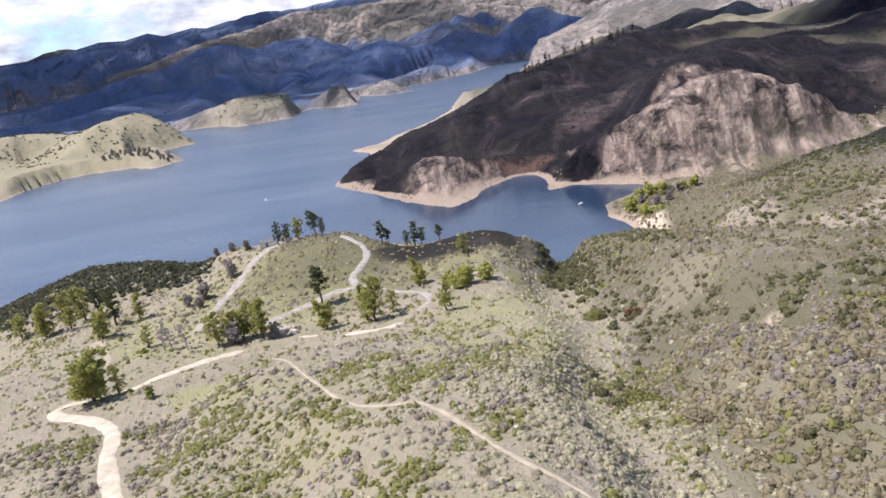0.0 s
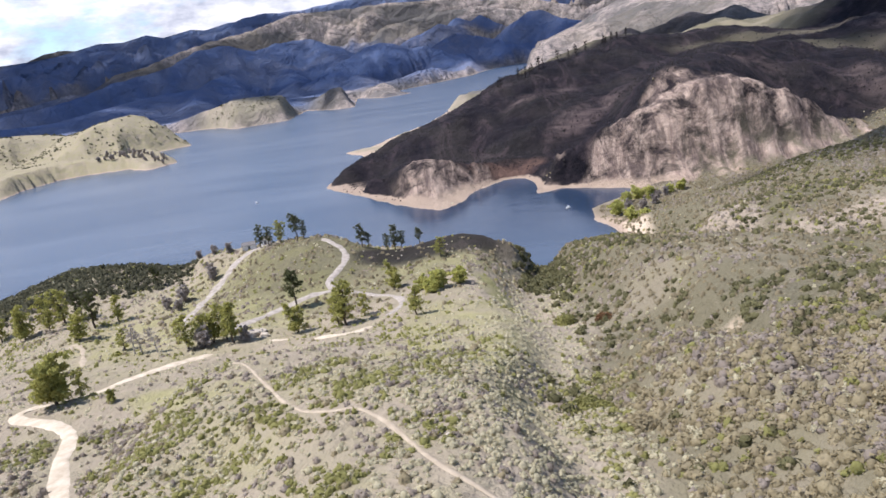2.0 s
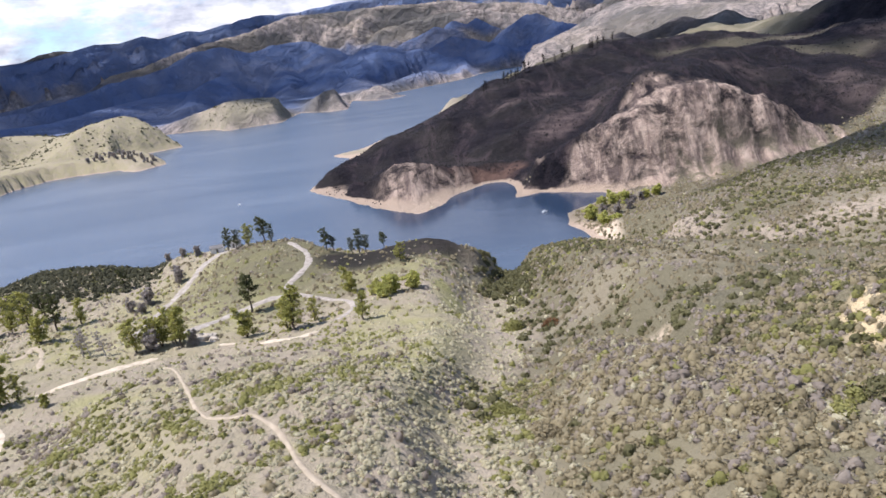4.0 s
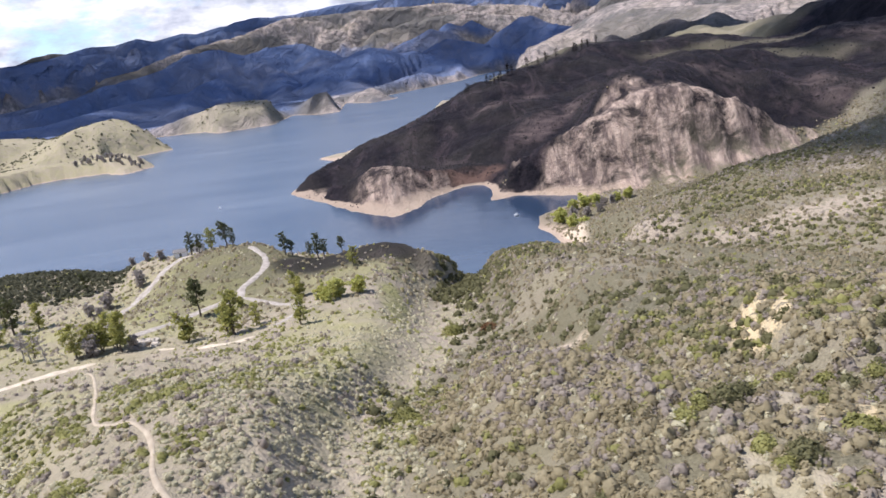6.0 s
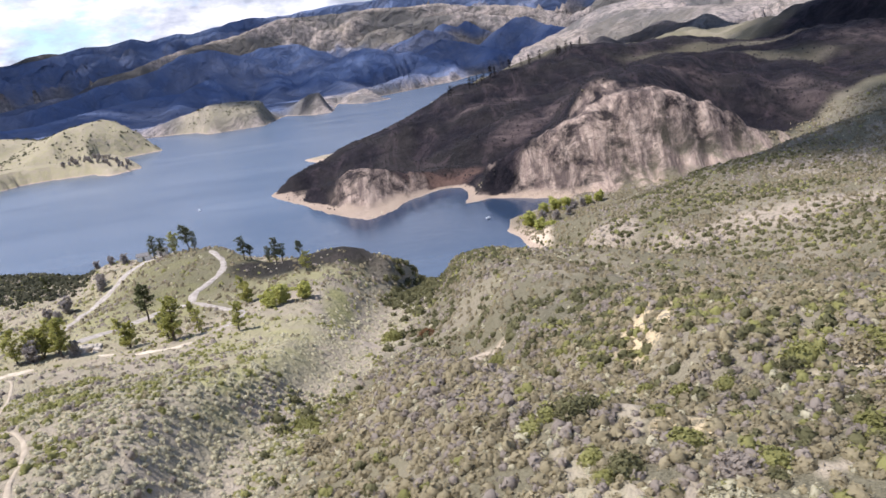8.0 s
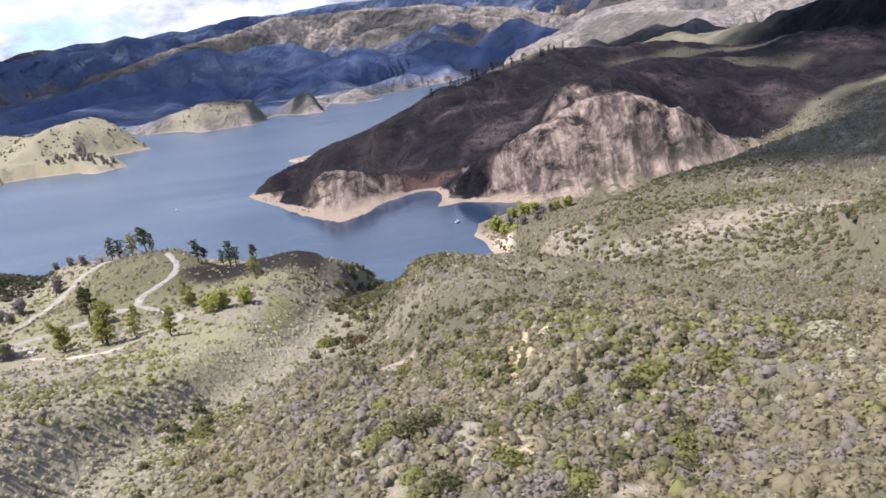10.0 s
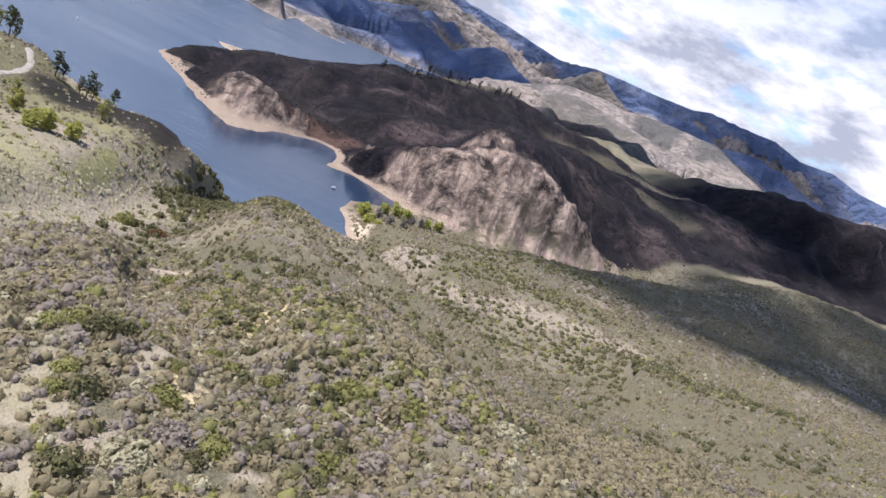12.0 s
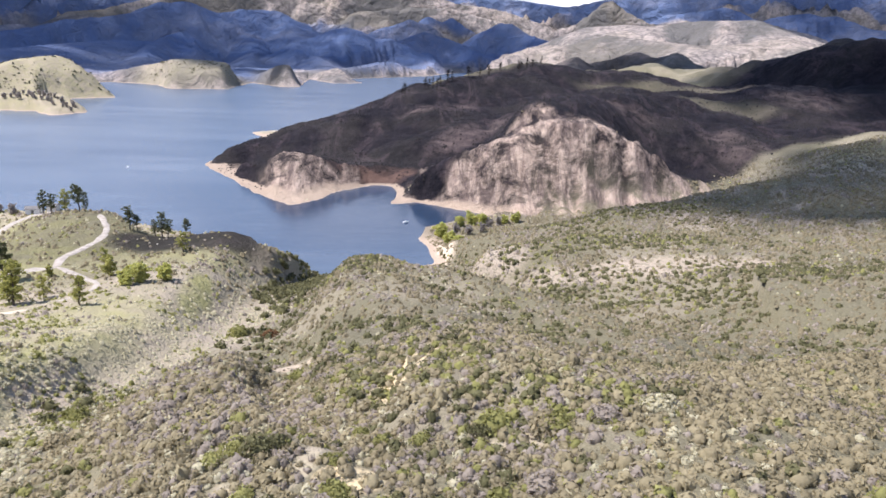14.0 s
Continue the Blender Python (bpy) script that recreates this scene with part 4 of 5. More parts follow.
L_PINE = "olive-green pine with ragged crown on the dry slope"
L_DARK = "tall dark pine on the crest above the lake"
KINDS = dict(
    pine=[model(10, "pine_tree", 11 + k, 10, 5.6 + 0.7 * (k % 3), 0.10 + 0.05 * (k % 2), MAT_PINE, MAT_BARK, L_PINE, "tree", taper=0.35 + 0.12 * k, stems=1 + (k == 2), leaves=18) for k in range(4)],
    dark=[model(10, "pine_tree", 31 + k, 10, 4.2 + 0.6 * k, 0.22 + 0.08 * k, MAT_DARK_PINE, MAT_BARK, L_DARK, "tree", taper=0.3 + 0.1 * k, leaves=18, lean=0.03 + 0.05 * k) for k in range(3)],
    broad=[model(10, "pine_tree", 41, 10, 9.0, 0.08, MAT_PINE, MAT_BARK, "spreading olive-green pine overhanging a dirt road", "tree", taper=0.25, stems=3, leaves=24, thin=2.0)],
    willow=[model(6, "willow_tree", 51 + k, 6, 7.0, 0.08, MAT_WILLOW, MAT_BARK, "yellow-green willow in new leaf", "tree", taper=0.2, stems=3, leaves=22, thin=1.4) for k in range(2)],
    grey=[model(6, "bare_tree", 61 + k, 6, 5.5, 0.06, MAT_TWIGS, MAT_BARK, "grey leafless tree of fine twigs beside the road", "tree", taper=0.25, stems=3, leaves=16, thin=1.2) for k in range(2)],
    pale=[model(8, "bare_tree", 71, 8, 3.6, 0.35, MAT_TWIGS, MAT_PALE_BARK, "leafless tree with a thin white trunk", "tree", taper=0.3, leaves=6, thin=0.7, lean=0.14)],
    young=[model(3, "young_pine", 81, 3, 2.3, 0.04, MAT_PINE, MAT_BARK, "small rounded young pine on dry grass", "tree", taper=0.55, leaves=18)],
    char=[model(9, "burnt_tree", 91 + k, 9, 3.4 + k, 0.25, MAT_CHAR, MAT_CHAR, "dark scorched tree on the burnt ridge", "tree", taper=0.5, leaves=8, thin=0.8) for k in range(2)],
)
ALONG_ROAD, BENCH, KNOLL, CREST, COVE, RIDGE, SPIT = "pines by the dirt road", "pines on the bench", "pines on the knoll", "trees on the crest", "willows at the cove", "trees on the burnt ridge", "bare trees on the spit"
plant("broad", -81.2, 124.5, 10.3, ALONG_ROAD)
plant("pine", -76.7, 126.3, 6.0, ALONG_ROAD)
plant("young", -66.3, 119.0, 2.8, ALONG_ROAD)
for x, y, h in ((-177, 241, 9.7), (-162, 233, 13.5), (-150, 231, 9.2), (-159.5, 243, 11.7), (-149, 239, 12.8), (-130.5, 215.5, 10.8), (-124, 231.5, 10), (-107, 200, 7.4)):
    plant("pine", x, y, h, BENCH)
for x, y, h in ((-131.5, 228, 13.3), (-143, 241, 11)):
    plant("dark", x, y, h, BENCH, "dark pine among lighter ones on the bench")
plant("young", -100.8, 185, 3.4, BENCH)
for x, y, h in ((-82, 160, 8), (-79.5, 159, 6.5), (-75, 158, 7)):
    plant("pale", x, y, h, BENCH)
for x, y, h in ((-66.7, 157.4, 8.6), (-60.9, 160, 9.2), (-55.4, 159.1, 10.5), (-63.5, 159.5, 7.8), (-58, 162, 8.4), (-39.7, 162.9, 8.4), (-26, 159.7, 11.9), (-22.2, 166.3, 6.4), (-28.5, 161.5, 8.5), (-16.1, 191.3, 8.1), (-7.4, 155.5, 7.6), (-2.4, 215.2, 6.6)):
    plant("pine", x, y, h, KNOLL)
plant("grey", -62.1, 157.1, 5.6, KNOLL)
plant("grey", -52.5, 159.5, 4.2, KNOLL)
plant("young", -34.9, 192.9, 3.4, KNOLL)
plant("dark", -46, 188.3, 11, KNOLL, "tall narrow dark pine beside the grey road")
for x, y, h in ((-2.1, 179.3, 5.2), (-7.4, 181.6, 4), (3.5, 182.5, 4.6), (-4.5, 175.5, 3.8)):
    plant("willow", x, y, h, KNOLL)
for x, y, h in ((-80.5, 276, 9.7), (-76.6, 275, 8.4), (-63, 270.5, 10.6), (-59.5, 268.5, 7.6), (-32.8, 246.8, 8.8), (-30.6, 247.5, 6), (-20.3, 245, 9.4), (-17.8, 244, 7), (-11, 244.5, 6), (-23.5, 246.5, 6.4)):
    plant("dark", x, y, h, CREST)
plant("pine", -72, 277, 8.6, CREST, "slender light-green pine on the crest above the lake")
plant("dark", -125, 269.5, 8.4, BENCH, "dark pine at the foot of the brushy knoll")
for x, y, h in ((-104, 244, 6.6), (-97, 259.6, 6), (-102.6, 235, 4.4), (-100, 266, 5), (-108, 238, 5), (-96, 281, 4.6), (-104, 285, 4.2), (-112, 287, 4)):
    plant("grey", x, y, h, CREST)
for x, y, h in ((88, 355, 9), (107, 384, 8.5), (113, 381, 8), (92, 336, 7.5), (97, 331, 7), (134, 390, 7), (100, 381, 7), (93, 348, 6.5), (127, 388, 6)):
    plant("willow", x, y, 0.85 * h, COVE)
for x, y in ((117, 379), (123, 384), (104, 362), (112, 368), (97, 366)):
    plant("grey", x, y, 5.5, COVE, "grey leafless thicket tree at the head of the cove")
for k, (x, y) in enumerate(((56, 700), (59, 701), (79, 718), (83, 720), (87, 722), (92, 726), (95, 727), (103, 733), (108, 735), (126, 748), (139, 760), (164, 790), (186, 800), (190, 805), (197, 806), (203, 803), (212, 800), (150, 770))):
    plant("char", x, y, 9 + 3.5 * ((k * 7) % 5) / 4, RIDGE)
for k in range(44):
    plant("grey", -552 + 2.75 * k + 5 * math.sin(3 * k), 1062 - 0.03 * (k - 7) ** 2 + 12 * math.sin(5.1 * k), 6.0 + 1.6 * math.sin(2.2 * k), SPIT, "grey leafless tree crowded on a low spit")

# ---- brush: one object for each kind ----
def dome(sides, rings):
    """A rounded mound of unit size, open below: vertices and faces."""
    v = [(math.cos(e) * math.cos(t), math.cos(e) * math.sin(t), math.sin(e)) for k, e in enumerate(np.linspace(-0.30, 1.15, rings)) for t in (np.arange(sides) + 0.5 * k) * 2 * math.pi / sides] + [(0, 0, 1)]
    f = [q for k in range(rings - 1) for j in range(sides) for a, b in ((k * sides + j, k * sides + (j + 1) % sides),) for q in ((a, b, a + sides), (b, b + sides, a + sides))]
    return np.array(v), np.array(f + [((rings - 1) * sides + j, (rings - 1) * sides + (j + 1) % sides, rings * sides) for j in range(sides)])


DOMES = dict(fine=dome(7, 3), rough=dome(6, 2))


def brush(name, rng, x, y, radius, height, material, leaves, label, leaf_size=0.34):
    """Low bushes: a lumpy mound each, and a coat of leaf sprays that lie along it."""
    n = len(x)
    V, F = DOMES["fine" if leaves > 12 else "rough"]
    m = len(V)
    foot = np.stack([x, y, land_height(x, y)], -1)
    size = np.stack([radius, radius * (0.75 + 0.5 * rng.random(n)), height], -1)[:, None, :]
    turn = rng.random(n) * 6.28
    c, s = np.cos(turn)[:, None], np.sin(turn)[:, None]
    spin = lambda p: np.stack([p[..., 0] * c - p[..., 1] * s, p[..., 0] * s + p[..., 1] * c, p[..., 2]], -1)
    # three soft lobes swell each mound
    lobes = rng.normal(size=(n, 3, 3)) * np.array([1, 1, 0.5]) + np.array([0, 0, 0.35])
    lobes /= np.linalg.norm(lobes, axis=2)[..., None]
    swell = lambda w: 0.74 + 0.36 * np.max(np.einsum("nij,nkj->nik", w, lobes).clip(0, 1) ** 3, axis=2)[..., None]
    way = np.broadcast_to(V / np.linalg.norm(V, axis=1)[:, None], (n, m, 3))
    core = spin(V[None] * swell(way) * (0.82 + 0.36 * rng.random((n, m, 1))) * size * 0.84) + foot[:, None, :]
    verts = [core.reshape(-1, 3)]
    faces = [(F[None] + m * np.arange(n)[:, None, None]).reshape(-1, 3)]
    tints = [np.repeat(np.arange(n), m)]
    if leaves:
        way = rng.normal(size=(n, leaves, 3))
        way[..., 2] = np.abs(way[..., 2]) - 0.15
        way /= np.linalg.norm(way, axis=2)[..., None]
        at = spin(way * swell(way) * size * (0.78 + 0.40 * rng.random((n, leaves, 1)))) + foot[:, None, :]
        out = spin(way / size)
        out = out / np.linalg.norm(out, axis=2)[..., None] + 0.8 * rng.normal(size=way.shape)
        u = np.cross(out, rng.normal(size=way.shape))
        u /= np.linalg.norm(u, axis=2)[..., None] + 1e-6
        v = np.cross(out, u)
        v /= np.linalg.norm(v, axis=2)[..., None] + 1e-6
        k = leaf_size * radius[:, None, None] * (0.6 + 0.9 * rng.random((n, leaves, 1)))
        tri = np.stack([at + u * k, at - 0.5 * u * k + 0.8 * v * k, at - 0.5 * u * k - 0.8 * v * k], 2)
        verts.append(tri.reshape(-1, 3))
        faces.append(m * n + np.arange(3 * n * leaves).reshape(-1, 3))
        tints.append(np.repeat(np.arange(n), 3 * leaves))
    ob = new(name, mesh_of(name, np.vstack(verts), np.vstack(faces), True))
    ob.data.materials.append(material)
    which = np.concatenate(tints)
    tone, age = rng.random(n), smooth(0.55, 0.95, rng.random(n))
    paint_cover(ob, "tint", tone[which], age[which], np.zeros(len(which)))
    return tagged(ob, label, "shrubs", kind="stuff")


ALL_ROADS = [DIRT_ROAD, PULLOUT, WIDENING, LOOP_ROAD, TOP_ROAD, LOWER_ROAD, LEFT_ROAD, FOOT_TRAIL, WASH]
CLEAR = [2.1, 1.4, 1.0, 1.3, 2.4, 2.6, 2.6, 0.8, 0.9]


def sow(rng, count, x0, x1, y0, y1, share):
    """Random plan places, kept by a share that depends on the place, off the roads and out of the water."""
    x, y = x0 + (x1 - x0) * rng.random(count), y0 + (y1 - y0) * rng.random(count)
    keep = rng.random(count) < share(x, y)
    x, y = x[keep], y[keep]
    wet, shore = lake_side(x, y)
    keep = (wet < 0.5) & (shore > 4)
    for line, gap in zip(ALL_ROADS, CLEAR):
        d, _ = to_line(x, y, [(a, b, 0) for a, b in line])
        keep &= d > gap * gap
    return x[keep], y[keep]


def dense(x, y):
    """How thickly brush grows: thin on the ridge top and knoll, thick in the draws and on the right-hand slopes."""
    gully, _ = to_line(x, y, LAND["gully"])
    edge = np.interp(y, [0, 73, 92, 150, 215, 290], [30, 24, 23, 33, 36, 40])
    right = smooth(-6, 10, x - edge)
    thin = 0.46 + 0.54 * flank(x, y) + 0.34 * smooth(0.42, 0.60, fbm(x / 16, y / 16, 3, 91))
    thin *= 1 - 0.10 * blob(x, y, -52, 238, 34, 40) - 0.4 * blob(x, y, -95, 190, 45, 40)
    thin *= 1 - 0.6 * np.maximum.reduce([blob(x, y, 13, 180, 4, 17, 8), blob(x, y, 9, 101, 5, 8), blob(x, y, 13, 88, 4, 4), blob(x, y, -39, 102, 8, 4)])
    thick = 1.0 - 0.22 * smooth(0.5, 0.66, fbm(x / 20, y / 20, 3, 95))
    thick *= 1 - 0.95 * np.maximum.reduce([0.45 * blob(x, y, 75.5, 86, 5, 7, -20), 0.75 * blob(x, y, 70, 54.5, 3.4, 2.6), 0.7 * clearing(x, y), 0.7 * blob(x, y, 52, 118, 4, 3), 0.35 * blob(x, y, 109, 258, 13, 16), 0.2 * blob(x, y, 160, 226, 50, 8, -12)])
    return np.clip(thin * (1 - right) + thick * right, 0, 1)


def east(x, y):
    """1 on the slopes beyond the gully."""
    return smooth(-4, 7, x - np.interp(y, [0, 73, 92, 150, 215, 290], [30, 24, 23, 33, 36, 40]))


def patch(x, y, scale, seed, low=0.50, high=0.60):
    return smooth(low, high, fbm(x / scale, y / scale, 3, seed))


def hollow_at(x, y, span=15):
    """1 where the ground lies below what surrounds it, in draws and gullies."""
    around = sum(land_height(x + a, y + b) for a, b in ((span, 0), (-span, 0), (0, span), (0, -span))) / 4
    return smooth(-0.1, 1.3, around - land_height(x, y))


def gone(x, y):
    """Thinned where the slopes are burnt, bare or flat marsh."""
    return (1 - np.clip(burn_mask(x, y), 0, 1)) * (1 - scarp_mask(x, y))


def shady(x, y):
    """1 on the steep banks of the draws, where taller, darker bushes stand."""
    return np.maximum.reduce([blob(x, y, a, b, ra, rb, turn) for a, b, ra, rb, turn in ((74, 97, 13, 24, 20), (92, 66, 15, 8, 0), (66, 118, 8, 14, 20), (195, 196, 60, 22, -12), (130, 222, 34, 14, -20), (118, 246, 12, 16, 0), (150, 262, 45, 14, -10), (50, 230, 12, 40, 10), (165, 325, 48, 24, -10))])


def rounded(x, y):
    """1 on the bulging rib of mauve-grey brush between the draws."""
    return np.maximum(blob(x, y, 52, 78, 15, 32, 20), 0.8 * blob(x, y, 46, 118, 9, 20, 10))


rng = np.random.default_rng(7)
NEAR, MID = (-100, 190, 34, 108), (-260, 470, 104, 480)
mixes = (
    ("chaparral_brush", MAT_CHAPARRAL, lambda x, y: (0.95 - 0.35 * patch(x, y, 24, 101, 0.47, 0.57)) * (0.12 + 0.88 * east(x, y)) * (1 - 0.9 * flank(x, y)) * (1 - 0.5 * shady(x, y)) * (1 - 0.35 * rounded(x, y)) + 0.7 * blob(x, y, -40, 235, 70, 60), (0.75, 0.6), "dense olive-grey chaparral bushes covering the hillside"),
    ("sagebrush", MAT_SAGE, lambda x, y: (0.04 + 0.16 * patch(x, y, 24, 101, 0.52, 0.60) + 0.18 * rounded(x, y)) * (1 - 0.8 * shady(x, y)) * (1 - 0.8 * smooth(85, 150, x)) + (0.7 * (1 - east(x, y)) + flank(x, y)) * (1 - 0.85 * blob(x, y, -40, 235, 70, 60)), (0.60, 0.4), "pale grey-green sagebrush on dry slopes"),
    ("green_brush", MAT_GREEN, lambda x, y: 0.012 + (0.13 + 0.95 * (1 - east(x, y))) * patch(x, y, 11, 104, 0.47, 0.57) * (1 - 0.7 * flank(x, y)) * (1 - 0.75 * blob(x, y, -40, 235, 75, 60)) + 0.25 * shady(x, y) + 0.35 * blob(x, y, -22, 78, 26, 14, 15) * (1 - flank(x, y)), (0.70, 0.5), "bright yellow-green bushes scattered in the brush"),
    ("dry_brush", MAT_MAUVE, lambda x, y: (0.10 + 0.45 * patch(x, y, 15, 107, 0.52, 0.60) + 0.40 * rounded(x, y)) * (1 - 0.9 * flank(x, y)), (0.70, 0.5), "leafless mauve-grey dry bushes among green ones"),
)
for k, (name, mat, share, (r0, r1), label) in enumerate(mixes):
    x, y = sow(rng, 23500, *NEAR, lambda x, y: dense(x, y) * share(x, y))
    r = r0 * (0.82 + 0.23 * smooth(-6, 12, x - np.interp(y, [0, 73, 92, 150], [30, 24, 23, 33]))) * (0.36 + 0.7 * r1 + 0.9 * rng.random(len(x)) ** 3)
    brush(name, rng, x, y, r, r * (0.75 + 0.5 * rng.random(len(x))), mat, 19, label, 0.25)
    x, y = sow(rng, 84000, *MID, lambda x, y: dense(x, y) * share(x, y) * gone(x, y) * (0.75 + 0.25 * smooth(90, 130, x) * smooth(300, 240, y)))
    r = (0.9 + 0.25 * smooth(130, 230, y)) * r0 * (0.45 + 0.8 * r1 + 0.9 * rng.random(len(x)) ** 2)
    brush(name, rng, x, y, r, r * (0.6 + 0.45 * rng.random(len(x))), MAT_OLIVE if k == 0 else mat, 4, label + ", farther down", 0.30)

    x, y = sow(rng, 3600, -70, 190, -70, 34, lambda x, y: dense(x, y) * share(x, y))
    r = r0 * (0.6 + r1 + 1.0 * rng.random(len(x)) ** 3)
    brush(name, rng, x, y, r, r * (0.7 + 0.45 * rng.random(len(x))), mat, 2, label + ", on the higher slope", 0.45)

# taller, darker bushes in clusters, gathered in the hollows to bring out the relief
x, y = sow(rng, 11500, 14, 235, 44, 350, lambda x, y: dense(x, y) * east(x, y) * (1 - 0.8 * rounded(x, y)) * (1 - 0.8 * blob(x, y, 24, 90, 14, 60, 0)) * (0.02 + 0.10 * patch(x, y, 11, 121, 0.52, 0.62) + 0.75 * shady(x, y) + 0.45 * hollow_at(x, y)))
r = 0.75 + 0.55 * rng.random(len(x))
brush("tall_brush", rng, x, y, r, r * 1.05, MAT_TALL, 26, "dark olive-green bushes standing in clusters above the brush", 0.24)
# larger dark bushes in the draws, thickened towards the gully's mouth to darken it
x, y = sow(rng, 2600, 10, 60, 60, 285, lambda x, y: smooth(7 + 6 * smooth(175, 215, y), 2, np.sqrt(to_line(x, y, LAND["gully"])[0])) * (0.12 + 0.65 * smooth(175, 215, y)))
r = 0.9 + 0.9 * rng.random(len(x))
brush("gully_brush", rng, x, y, r, r * 1.1, MAT_TALL, 40, "tall dark green bushes along the gully", 0.26)
# scorched stubble over the burnt slopes
x, y = sow(rng, 17000, -95, 520, 448, 830, lambda x, y: np.clip(burn_mask(x, y) - scarp_mask(x, y), 0, 1) * 0.7)
r = 0.55 + 0.9 * rng.random(len(x)) ** 2
brush("burnt_brush", rng, x, y, r, r * 0.9, MAT_CHAR, 0, "blackened stubble of burnt bushes on the slope", 0.5)
# shrubs dotted over the hills across the lake
x, y = sow(rng, 9000, -1150, -380, 1110, 2050, lambda x, y: np.maximum(blob(x, y, -800, 1250, 420, 380), blob(x, y, -540, 1880, 150, 130)) * (0.10 + 0.8 * patch(x, y, 70, 131, 0.50, 0.62)))
r = 1.6 + 2.4 * rng.random(len(x)) ** 2
brush("hill_brush", rng, x, y, r, r * 0.7, MAT_THICKET, 3, "scattered dark shrubs on grassy hills across the lake", 0.5)
# brush on the knoll, a dark leaf colour that also stands in for cloud shadow
x, y = sow(rng, 5200, -240, -112, 248, 332, lambda x, y: 0.85 * blob(x, y, -172, 290, 62, 36))
r = 0.9 + 0.9 * rng.random(len(x))
brush("knoll_brush", rng, x, y, r, r, MAT_THICKET, 8, "dark green thicket, its tone partly painted shade, covering a rounded knoll", 0.45)


def bush(x, y, radius, height, material, label, seed):
    return brush("bush", np.random.default_rng(seed), np.array([x]), np.array([y]), np.array([radius]), np.array([height]), material, 420, label, 0.12)


for k, (x, y, r, h, mat, label) in enumerate((
        (29.5, 161.5, 3.0, 2.6, MAT_GREEN, "large bright green bush beside the gully"), (38.5, 158, 2.3, 1.9, MAT_RUST, "rust-coloured dead bush above the gully"),
        (22.4, 92.4, 2.2, 1.8, MAT_GREEN, "bright green bush in the head of the gully"), (24.5, 89.5, 1.7, 1.5, MAT_GREEN, "bright green bush in the head of the gully"),
        (27.5, 78, 1.9, 1.6, MAT_CHAPARRAL, "dark rounded bush in the gully"), (86, 64, 2.2, 1.8, MAT_GREEN, "spreading green bush on the brushy slope"),
        (91, 62, 2.4, 1.9, MAT_CHAPARRAL, "broad olive bush on the brushy slope"), (104, 63, 2.2, 1.3, MAT_SAGE, "pale tan dead bush on the brushy slope"),
        (97.5, 61.5, 1.8, 1.4, MAT_MAUVE, "mauve leafless bush on the brushy slope"), (50, 62, 2.4, 1.7, MAT_CHAPARRAL, "dark rounded bush above a bare patch"),
        (59.2, 59.6, 1.9, 1.7, MAT_TALL, "dark olive bush at the edge of a bare patch"), (61.4, 60.2, 1.6, 1.5, MAT_TALL, "dark olive bush at the edge of a bare patch"), (57.3, 60.0, 1.5, 1.3, MAT_GREEN, "yellow-green bush beside a dark one"),
        (62.6, 49.6, 1.9, 1.8, MAT_TALL, "dark olive bush standing on bare soil"), (64.2, 51.2, 1.3, 1.2, MAT_CHAPARRAL, "grey-olive bush standing on bare soil"), (60, 51.6, 1.2, 1.0, MAT_GREEN, "yellow-green bush standing on bare soil"), (60.4, 48.6, 1.0, 0.9, MAT_GREEN, "yellow-green bush standing on bare soil"),
        (69.2, 42, 2.3, 1.5, MAT_SAGE, "spreading grey-green bush on pale soil"), (65.3, 39, 1.6, 1.6, MAT_TALL, "rounded grey-green bush on pale soil"), (84.7, 50.3, 1.7, 1.6, MAT_GREEN, "upright yellow-green bush on the brushy slope"), (84.2, 47.4, 1.2, 1.1, MAT_TALL, "small dark bush on the brushy slope"),
        (92.3, 61.8, 1.8, 1.7, MAT_GREEN, "olive-green bush beside a bare gap"), (55, 58.3, 1.5, 1.1, MAT_GREEN, "low yellow-green bush on the brushy slope"), (69.8, 68.6, 1.3, 1.2, MAT_GREEN, "yellow-green bush below the yellow rocks"), (73, 65.2, 1.4, 1.1, MAT_GREEN, "yellow-green bush below the yellow rocks"),
        (69, 51.8, 1.8, 0.9, MAT_GREEN, "low spreading yellow-green bush below pale rocks"), (68, 57.6, 1.5, 0.9, MAT_GREEN, "low spreading yellow-green bush beside pale rocks"), (75, 47.6, 1.7, 1.1, MAT_GREEN, "low yellow-green bush on the brushy slope"), (54.2, 110.5, 1.8, 1.5, MAT_GREEN, "rounded olive bush in the draw"),
        (64.2, 77.6, 1.7, 1.4, MAT_CHAPARRAL, "rounded grey-olive bush in the draw"), (88.8, 51.6, 2.0, 1.6, MAT_MAUVE, "mauve leafless bush on the brushy slope"), (71.2, 47, 2.2, 1.4, MAT_MAUVE, "mauve leafless bush on the brushy slope"), (73.6, 44.8, 1.2, 1.2, MAT_TALL, "dark olive bush on the brushy slope"), (77.3, 63.6, 1.2, 1.1, MAT_GREEN, "yellow-green bush on the brushy slope"), (84.3, 62.4, 1.5, 1.4, MAT_TALL, "dark olive bush on the brushy slope"))):
    tagged(bush(x, y, r, h, mat, label, 300 + k), label, "bush", kind="thing")

